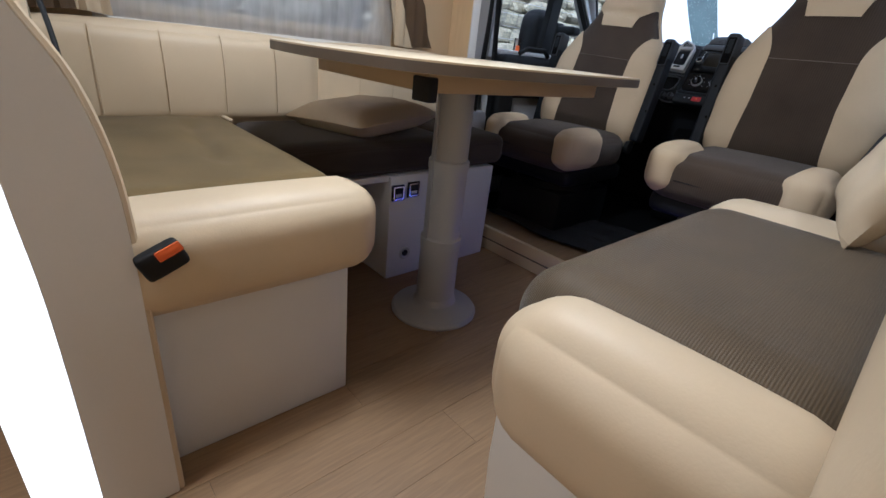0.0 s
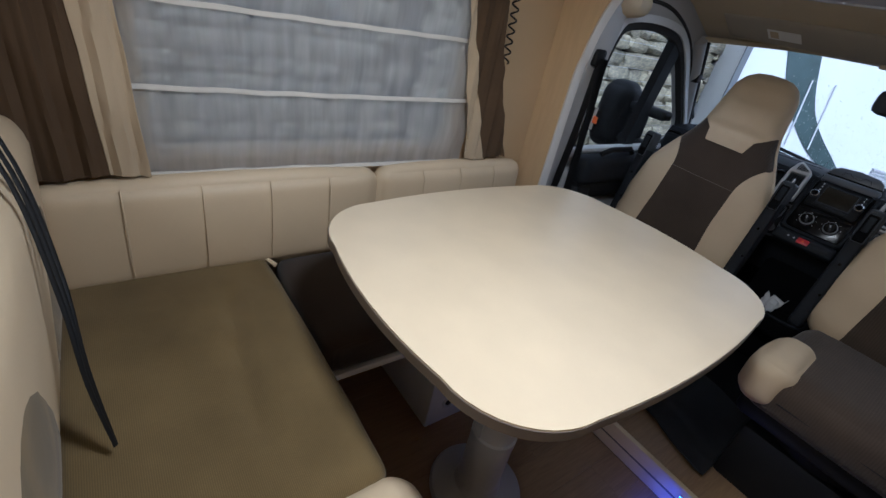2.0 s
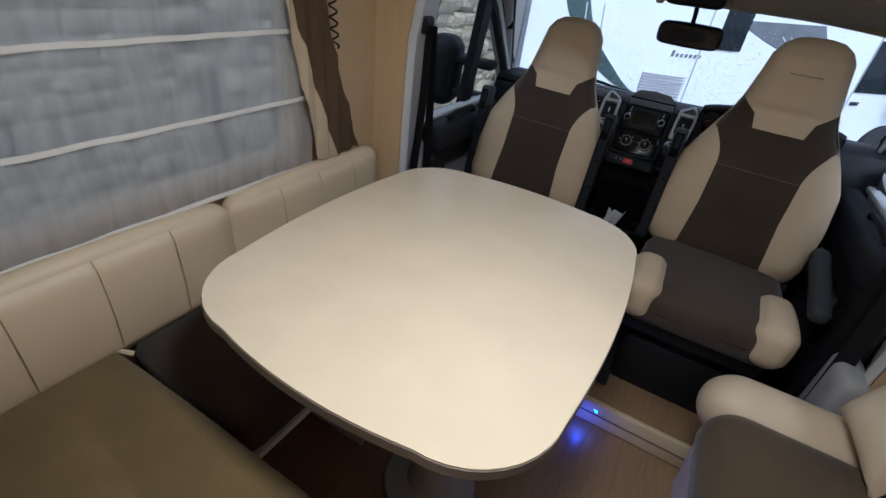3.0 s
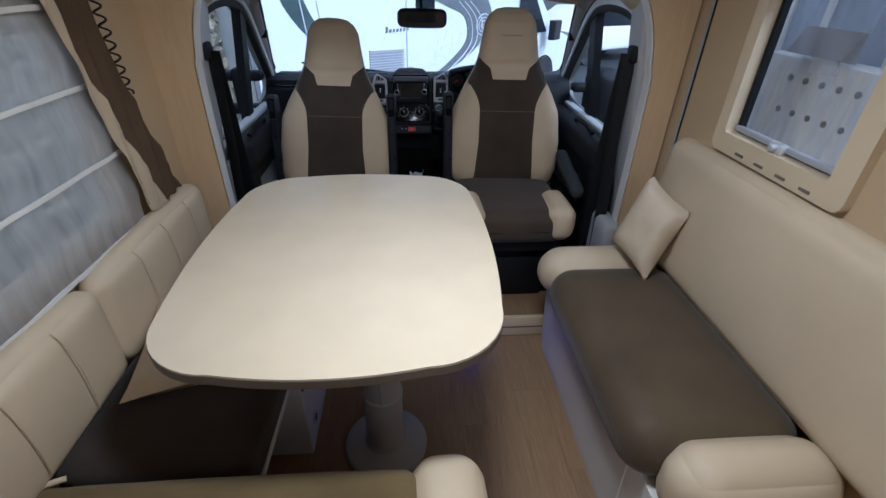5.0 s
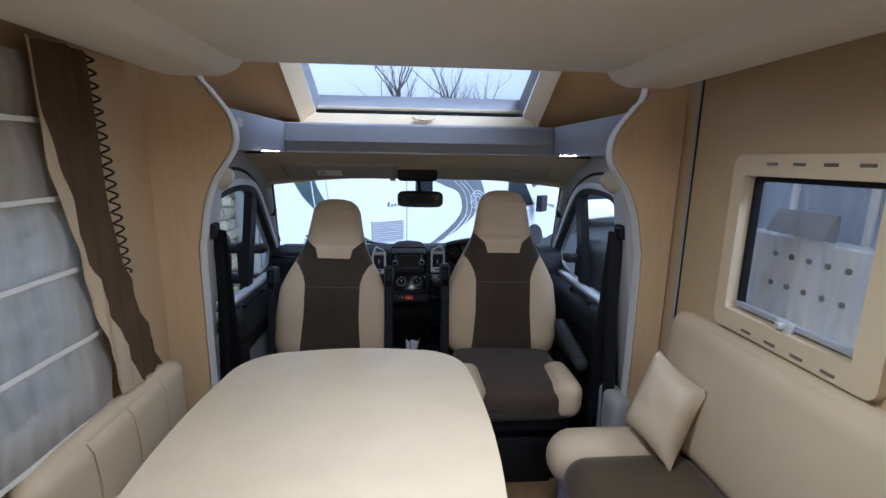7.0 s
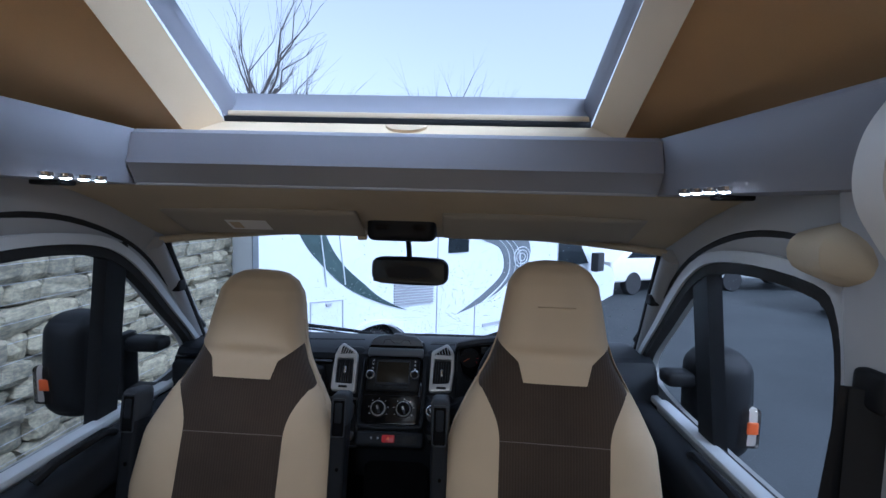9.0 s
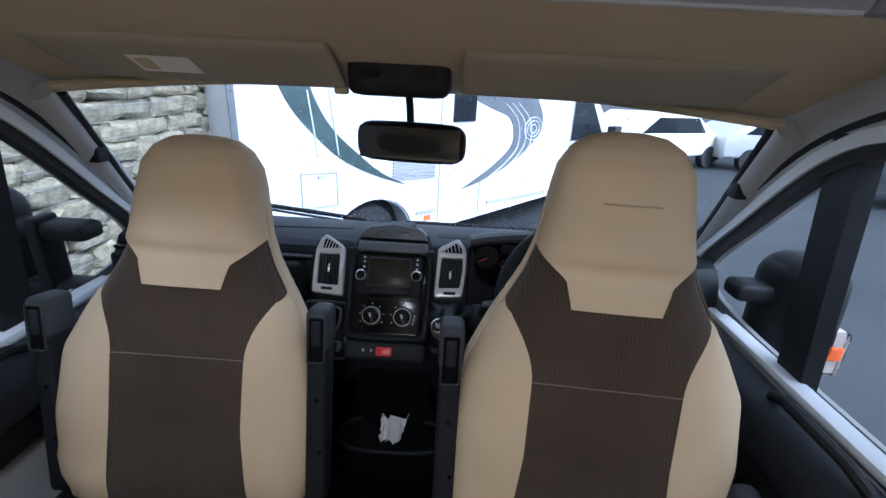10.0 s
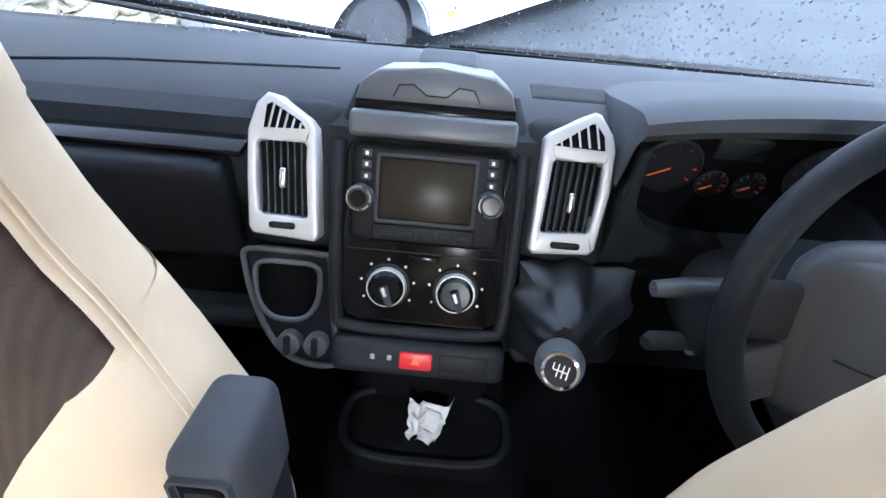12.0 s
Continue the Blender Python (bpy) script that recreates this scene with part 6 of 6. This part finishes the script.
cab_seat(-0.453, 2.195, -0.040, 8.5, (((-0.163, 2.350, 1.000), True, 13.0), ((-0.745, 2.33, 1.0), True, 10.0)), "cream and brown passenger seat turned towards the living area", 3.0, 2.6)
cab_seat(0.402, 2.150, 0.0, 3.0, (((0.120, 2.268, 1.030), True, 9.0), (0.300, False, 0)), "cream and brown driver seat turned towards the living area", -4.0)
for x in (-0.70, 0.68):
    b_ = thing("seat_belt_buckle", (x, 2.0, 0.45), "black cab belt buckle with a red button", "buckle", "cab buckles")
    part("buckle_body", soft(x - 0.016, x + 0.016, 1.99, 2.03, 0.42, 0.56, 0.01, 0, 6), "black", b_)
    part("button", box(x - 0.011, x + 0.011, 1.985, 2.0, 0.53, 0.563, 0.003), "red", b_, "red release button")

# ---- outside ----
GZ = -0.60
setting("ground", box(-400, 400, -400, 400, GZ - 0.2, GZ, 0), "asphalt", "wet grey asphalt yard", "ground")


def wheel(thing_, place, turn, r=0.33, w=0.21):
    m = Matrix.Translation(place) @ turn
    t_ = part("wheel", lathe([(r * 0.66, -w / 2), (r * 0.93, -w / 2), (r, -w * 0.36), (r, w * 0.36), (r * 0.93, w / 2), (r * 0.66, w / 2)], m @ pose(0, 0, 0, 90), 36), "tyre", thing_, "black tyre")
    part("rim", lathe([(r * 0.66, -w * 0.30), (r * 0.66, w * 0.47), (r * 0.60, w * 0.44), (r * 0.22, w * 0.30), (r * 0.2, w * 0.42), (r * 0.05, w * 0.44)], m @ pose(0, 0, 0, 90), 30), "silver", t_, "silver alloy rim")
    for i in range(5):
        part("rim_gap", soft(-0.035, 0.035, -w * 0.445, -w * 0.40, r * 0.30, r * 0.56, 0.012, 0, 4, m @ pose(0, 0, 0, 0, 72 * i)), "tyre", t_)
    return t_


# white motorhome parked across the view
WB = 5.15
mh = thing("motorhome", (0.9, 8.0, GZ), "white parked motorhome with dark green swoosh decals", "motorhome")
ang = 46.0
H = Matrix.Translation((-0.763, 6.15, GZ)) @ pose(0, 0, 0, 0, 0, ang)


def side_prism(points, y0, y1, bevel=0.0):
    b = prism(points, "y", y0, y1, bevel)
    b.transform(H)
    return b


arch = [(0.55 * math.cos(t), 0.33 + 0.47 * math.sin(t)) for t in [math.pi - math.pi * i / 16 for i in range(17)]]
bodyline = [(-1.38, 0.40), (-0.6, 0.30)] + arch + [(0.6, 0.28), (1.0, 0.28), (2.6, 0.33), (3.5, 0.36), (3.75, 0.40), (3.75, 1.75), (3.9, 2.2), (3.4, 2.62), (2.0, 2.75), (-1.25, 2.75), (-1.38, 2.6)]
part("body", side_prism(bodyline, 0.02, 2.2, 0.02), "caravan", mh, "white coachbuilt body", False)
cabline = [(3.7, 0.34), (4.55, 0.34)] + [(WB + 0.50 * math.cos(t), 0.34 + 0.42 * math.sin(t)) for t in [math.pi - math.pi * i / 12 for i in range(13)]] + [(5.8, 0.34), (6.3, 0.40), (6.35, 0.72), (6.15, 1.02), (5.4, 1.22), (4.6, 1.95), (3.7, 2.05)]
part("cab", side_prism(cabline, 0.10, 2.1, 0.03), "caravan", mh, "pale grey-white cab", False)
part("cab_window", side_prism([(4.0, 1.18), (5.1, 1.18), (4.55, 1.80), (4.0, 1.86)], 0.085, 0.105), "dim", mh, "dark cab window")
part("cab_mirror", side_prism([(4.9, 1.05), (5.15, 1.05), (5.15, 1.40), (4.9, 1.40)], -0.22, -0.06, 0.03), "tyre", mh, "black door mirror")
part("cab_door_line", side_prism([(3.98, 0.5), (4.0, 0.5), (4.0, 1.9), (3.98, 1.9)], 0.09, 0.102), "greige", mh)
part("door_handle", side_prism([(4.06, 1.0), (4.22, 1.0), (4.22, 1.05), (4.06, 1.05)], 0.075, 0.103, 0.01), "tyre", mh)
part("windscreen", side_prism([(5.40, 1.26), (5.47, 1.26), (4.68, 1.93), (4.61, 1.93)], 0.25, 1.95), "dim", mh, "dark windscreen")
part("rear_arch", side_prism([(x * 1.10, 0.33 + (z - 0.33) * 1.10) for x, z in arch] + [(x * 0.99, z) for x, z in arch[::-1]], -0.015, 0.03), "caravan", mh, "raised wheel arch lip", False)
part("wheel_well", side_prism([(x, z) for x, z in arch] + [(0.55, 0.2), (-0.55, 0.2)], 0.28, 0.4), "tyre", mh)
part("wheel_well", side_prism([(WB - 0.5, 0.3), (WB + 0.5, 0.3), (WB + 0.4, 0.74), (WB - 0.4, 0.74)], 0.4, 0.5), "tyre", mh)
TR = pose(0, 0, 0, 0, 0, ang)
for x in (0.0, WB):
    for y in (0.20, 1.95):
        wheel(mh, H @ Vector((x, y, 0.36)), TR, 0.36, 0.24)


def swoosh(pts_a, pts_b, name, mat, y=0.015, label=""):
    a, b = smooth_line(pts_a, 6), smooth_line(pts_b, 6)
    part(name, side_prism(a + b[::-1], y - 0.004, y + 0.008), mat, mh, label, False)


swoosh([(-1.12, 2.3), (-0.90, 1.82), (-0.70, 1.56), (-0.38, 1.27), (0.0, 1.07), (0.47, 0.90)], [(-0.80, 2.3), (-0.62, 1.82), (-0.44, 1.54), (-0.15, 1.28), (0.11, 1.08), (0.47, 0.90)], "decal", "decal", 0.015, "dark green swoosh decal")
swoosh([(1.36, 0.725), (1.95, 0.97), (2.34, 1.24), (2.27, 1.57), (1.86, 1.72), (1.3, 1.9)], [(1.36, 0.725), (1.78, 0.80), (2.42, 1.0), (2.92, 1.30), (3.02, 1.58), (2.75, 1.95)], "decal", "greydecal", 0.015, "dark grey swoosh decal")
for r in (0.06, 0.11, 0.16):
    part("spiral", tube([H @ Vector((2.80 + r * 1.3 * math.cos(t), 0.006, 1.43 + r * math.sin(t))) for t in [2 * math.pi * i / 24 for i in range(25)]], 0.008, 5), "caravan", mh, "white ring in the decal")
for o in (0.12, 0.26, 0.40):
    part("decal_line", tube([H @ Vector((x + o, 0.006, z)) for x, z in smooth_line([(1.75, 0.82), (2.15, 1.02), (2.36, 1.24), (2.30, 1.55), (2.0, 1.78)], 5)], 0.008, 5), "caravan", mh)
for o in (0.0, 0.22):
    part("decal_line", tube([H @ Vector((x + o, 0.006, z)) for x, z in ((-0.70, 1.9), (-0.62, 1.30))], 0.008, 5), "caravan", mh)
for k in range(9):
    part("vent_louvre", side_prism([(0.27, 0.98 + k * 0.033), (0.90, 0.95 + k * 0.033), (0.90, 0.968 + k * 0.033), (0.27, 0.998 + k * 0.033)], -0.005, 0.022), "greige", mh, "pale fridge vent louvre", False)
part("door_line", side_prism([(0.972, 0.30), (0.985, 0.30), (0.985, 2.25), (0.972, 2.25)], 0.010, 0.022), "greige", mh, "entrance door gap", False)
part("door_line", side_prism([(1.72, 0.34), (1.733, 0.34), (1.733, 0.80), (1.72, 0.80)], 0.010, 0.022), "greige", mh, "entrance door gap", False)
part("locker", ring([(-0.81, 0.82), (-0.42, 0.80), (-0.42, 1.14), (-0.81, 1.16)], [(-0.80, 0.83), (-0.43, 0.81), (-0.43, 1.13), (-0.80, 1.15)], "y", 0.008, 0.022), "greige", mh, "white service locker", False).data.transform(Matrix.Translation(-ROOT[mh.name]) @ H @ Matrix.Translation(ROOT[mh.name]))
part("locker_lock", side_prism([(-0.63, 1.09), (-0.57, 1.09), (-0.57, 1.12), (-0.63, 1.12)], 0.0, 0.02), "greige", mh)
part("habitation_window", side_prism([(1.17, 1.57), (1.55, 1.57), (1.55, 2.1), (1.17, 2.1)], 0.0, 0.024), "dim", mh, "dark door window", False)
part("corner_strip", side_prism([(-1.385, 0.55), (-1.33, 0.55), (-1.33, 2.5), (-1.385, 2.5)], 0.005, 0.026), "greydecal", mh, "dark corner strip", False)
for x, z in ((0.75, 0.45), (3.40, 0.41)):
    part("side_marker", side_prism([(x, z - 0.03), (x + 0.10, z - 0.03), (x + 0.10, z + 0.03), (x, z + 0.03)], 0.0, 0.026, 0.004), "orange", mh, "orange side marker", False)
part("trim_strip", side_prism([(0.62, 0.51), (0.92, 0.50), (0.92, 0.55), (0.62, 0.56)], 0.004, 0.024), "greige", mh, "grey trim strip", False)
part("trim_strip", side_prism([(1.90, 0.45), (3.30, 0.41), (3.30, 0.46), (1.90, 0.50)], 0.004, 0.024), "greige", mh, "grey trim strip", False)
for k in range(7):
    part("lettering", side_prism([(0.58 + 0.066 * k, 1.45), (0.615 + 0.066 * k, 1.45), (0.625 + 0.066 * k, 1.49 + 0.03 * (k == 0)), (0.59 + 0.066 * k, 1.49 + 0.03 * (k == 0))], 0.012, 0.022), "greydecal", mh)

# second motorhome end behind it, stone wall, cars
gate = thing("caravan", (-2.6, 8.4, GZ), "white panelled caravan end beside the motorhome", "caravan")
part("caravan_body", box(-4.1, -2.45, 7.6, 10.5, GZ + 0.35, GZ + 2.45, 0.08, 3), "caravan", gate)
for z in (0.7, 1.1, 1.5, 1.9):
    part("panel_rib", box(-4.0, -2.55, 7.585, 7.602, GZ + z, GZ + z + 0.05, 0.008), "white", gate)
part("caravan_plinth", box(-4.0, -2.5, 7.7, 10.3, GZ, GZ + 0.36, 0.02), "tyre", gate)
part("corner_rail", tube([(-3.9, 7.55, GZ + 0.5), (-3.9, 7.55, GZ + 2.2), (-2.7, 7.55, GZ + 2.3), (-2.6, 7.55, GZ + 0.5)], 0.025, 8), "silver", gate)


def car(place, turn, mat, label):
    c = thing("car", place, label, "car", "parked cars")
    m = Matrix.Translation(place) @ pose(0, 0, 0, 0, 0, turn)
    line = [(-2.1, 0.35), (2.05, 0.35), (2.12, 0.6), (2.0, 0.82), (1.15, 0.95), (0.55, 1.42), (-1.1, 1.45), (-1.95, 1.0), (-2.15, 0.9)]
    b = prism(line, "y", -0.82, 0.82, 0.08, 3)
    b.transform(m)
    part("body", b, mat, c)
    for s in (-1, 1):
        g = prism([(0.95, 0.97), (0.5, 1.36), (-1.05, 1.38), (-1.6, 1.0)], "y", s * 0.818, s * 0.828)
        g.transform(m)
        part("side_window", g, "dim", c, "dark side window")
        for x in (-1.3, 1.3):
            wheel(c, m @ Vector((x, s * 0.74, 0.31)), pose(0, 0, 0, 0, 0, turn + (0 if s < 0 else 180)), 0.31, 0.2)
    for y in (-0.55, 0.55):
        part("lamp", soft(1.98, 2.13, y - 0.2, y + 0.2, 0.62, 0.78, 0.03, 0, 5, m), "silver", c, "headlamp")
    return c


car((9.3, 15.2, GZ), 8, "silver", "silver parked car across the yard")
car((10.5, 11.6, GZ), 20, "greydecal", "dark grey parked car across the yard")
car((12.5, 8.0, GZ), 75, "decal", "dark blue-green parked car by the road")
car((5.6, 14.5, GZ), 30, "white", "white parked car beyond the motorhome")

# outer mirrors
for s, mx, mz in ((-1, -1.17, 0.045), (1, 1.055, -0.01)):
    om = thing("door_mirror", (mx, 2.58, 0.85 + mz), "black outer door mirror with an orange and clear indicator", "mirror", "door mirrors")
    shape = soft(mx - 0.095, mx + 0.085, 2.55, 2.72, 0.74 + mz, 1.09 + mz, 0.06, 0.012, 12)
    for v in shape.verts:
        v.co.y += 0.10 * abs(v.co.x - mx) - 0.02
        v.co.x -= s * 0.10 * (v.co.z - 0.74 - mz) ** 2
    part("mirror_body", shape, "black", om)
    part("mirror_arm", soft(min(s * 0.86, mx), max(s * 0.86, mx), 2.58, 2.66, 0.965 + mz, 1.015 + mz, 0.018, 0, 6), "black", om)
    part("mirror_arm", soft(min(s * 0.86, mx), max(s * 0.86, mx), 2.58, 2.66, 0.79 + mz, 0.84 + mz, 0.018, 0, 6), "black", om)
    part("arm_bracket", soft(s * 0.995 - 0.018, s * 0.995 + 0.018, 2.57, 2.65, 0.80 + mz, 1.03 + mz, 0.012, 0, 6), "black", om)
    part("indicator", soft(mx + s * 0.045 - 0.032, mx + s * 0.045 + 0.03, 2.512, 2.56, 0.80 + mz, 0.93 + mz, 0.012, 0, 5), "lampglass", om, "clear indicator lens")
    part("indicator_back", soft(mx + s * 0.045 - 0.026, mx + s * 0.045 + 0.024, 2.530, 2.55, 0.806 + mz, 0.924 + mz, 0.004, 0, 4), "silver", om)
    part("indicator_bulb", soft(mx + s * 0.048 - 0.012, mx + s * 0.048 + 0.022, 2.522, 2.532, 0.845 + mz, 0.885 + mz, 0.004, 0, 4), "orange", om)

# hill of bare trees behind, seen through the skylight and windscreen
rt = random.Random(11)


def tree(place, height, label):
    t_ = thing("tree", place, label, "tree", "bare trees")
    p = Vector(place)
    part("trunk", tube([p + Vector((0.05 * math.sin(i), 0.04 * math.cos(i * 1.3), height * 0.55 * i / 6)) for i in range(7)], [height * 0.022 * (1 - 0.09 * i) for i in range(7)], 8), "twig", t_)
    limbs, twigs = [], []
    for i in range(26):
        z = height * (0.22 + 0.33 * rt.random())
        a, e = rt.random() * 6.28, 0.5 + 0.8 * rt.random()
        l_ = height * (0.16 + 0.22 * rt.random())
        q = p + Vector((0, 0, z))
        d = Vector((math.cos(a) * math.cos(e), math.sin(a) * math.cos(e), math.sin(e)))
        pts = [q + d * l_ * k / 4 + Vector((0, 0, 0.05 * l_ * k * k / 4)) + Vector((rt.uniform(-1, 1), rt.uniform(-1, 1), 0)) * l_ * 0.03 * k for k in range(5)]
        limbs.append(tube(pts, [height * 0.005 * (1 - k * 0.2) + 0.004 for k in range(5)], 5))
        for j in range(18):
            s0 = pts[1 + j % 4]
            dd = (d + Vector((rt.uniform(-0.7, 0.7), rt.uniform(-0.7, 0.7), rt.uniform(0, 0.7)))).normalized()
            ln = l_ * rt.uniform(0.25, 0.6)
            twigs.append(tube([s0, s0 + dd * ln * 0.5 + Vector((0, 0, 0.04 * ln)), s0 + dd * ln], [0.008, 0.005, 0.002], 3))
    part("limbs", joined(*limbs), "twig", t_)
    part("crown", joined(*twigs), "twig", t_)


for x, y, h in ((-1.0, 44, 15.5), (4.2, 50, 15.5), (-6.5, 15.5, 9.5), (-9, 22, 12), (9, 60, 14)):
    tree((x, y, GZ), h, "bare winter tree with a crown of fine twigs")
hill = []
for i in range(9):
    hill.append([(-120 + 8 * j, 60 + i * 9, GZ - 0.3 + i * 0.35 + 1.1 * (1 + noise.noise((j * 0.3, i * 0.5, 5))) * (i > 0)) for j in range(31)])
setting("backdrop", loft(hill, False, False), "leaf", "low wooded rise in the distance", "backdrop")

# dry stone wall beside the passenger door
wallx = -2.15
sw_ = setting("stone_wall", box(wallx - 0.45, wallx - 0.05, -1.5, 6.2, GZ, GZ + 2.35, 0), "mortar", "rough coursed stone retaining wall in wire baskets", "wall")
kinds = []
rs = random.Random(7)
for k in range(8):
    b = soft(-0.5, 0.5, -0.5, 0.5, -0.5, 0.5, 0.22, 0, 2)
    for v in b.verts:
        v.co += noise.noise_vector(v.co * 2.3 + Vector((k * 7.0, 0, 0))) * 0.13
    me = bpy.data.meshes.new("stone")
    b.to_mesh(me)
    b.free()
    me.materials.append(M["stone"])
    kinds.append(me)


def stones(y0, y1, parent):
    z = GZ
    while z < GZ + 2.3:
        h = rs.uniform(0.075, 0.15)
        y = y0 + rs.uniform(0, 0.1)
        while y < y1:
            w = rs.uniform(0.12, 0.34)
            ob = new("stone", rs.choice(kinds))
            ob.parent = parent
            ob.matrix_local = Matrix.LocRotScale((wallx - 0.06 + rs.uniform(-0.025, 0.03), y + w / 2, z + h / 2), Euler((rs.uniform(-0.1, 0.1), rs.uniform(-0.1, 0.1), rs.uniform(-0.15, 0.15))), (0.2, w * 1.02, h * 1.05))
            y += w
        z += h


stones(1.9, 5.4, sw_)
far_ = bmesh.new()
z = GZ
while z < GZ + 2.3:
    h = rs.uniform(0.08, 0.15)
    y = -1.4
    while y < 6.2:
        w = rs.uniform(0.14, 0.34)
        if y + w < 1.9 or y > 5.4:
            m = Matrix.LocRotScale((wallx - 0.06 + rs.uniform(-0.02, 0.03), y + w / 2, z + h / 2), None, (0.18, w, h))
            n0 = len(far_.verts)
            far_.from_mesh(kinds[0])
            far_.verts.ensure_lookup_table()
            for i in range(n0, len(far_.verts)):
                far_.verts[i].co = m @ far_.verts[i].co
        y += w
    z += h
tagged(part("stones", far_, "stone", sw_), "", "", "", "stuff")
for k in range(24):
    part("mesh_wire", tube([(wallx + 0.06, 1.9, GZ + 0.1 * k), (wallx + 0.06, 5.4, GZ + 0.1 * k)], 0.002, 4), "wire", sw_, "", False)

# ---- floor planks ----
widths = 0.128
pk = {}
for i in range(15):
    x = -0.93 + i * widths
    y = -1.3 - (i * 0.37) % 0.9
    while y < 1.64:
        a, b = max(y, -1.3), min(y + 0.9, 1.641)
        if b - a > 0.03:
            key = round(b - a, 3)
            if key not in pk:
                bm = box(-widths / 2 + 0.0002, widths / 2 - 0.0002, -key / 2 + 0.0002, key / 2 - 0.0002, -0.008, 0.0, 0.0005, 1)
                me = bpy.data.meshes.new("plank")
                bm.to_mesh(me)
                bm.free()
                me.materials.append(M["plank"])
                pk[key] = me
            ob = new("plank", pk[key])
            ob.parent = floor
            ob.location = (x + widths / 2, (a + b) / 2, 0.0)
        y += 0.9
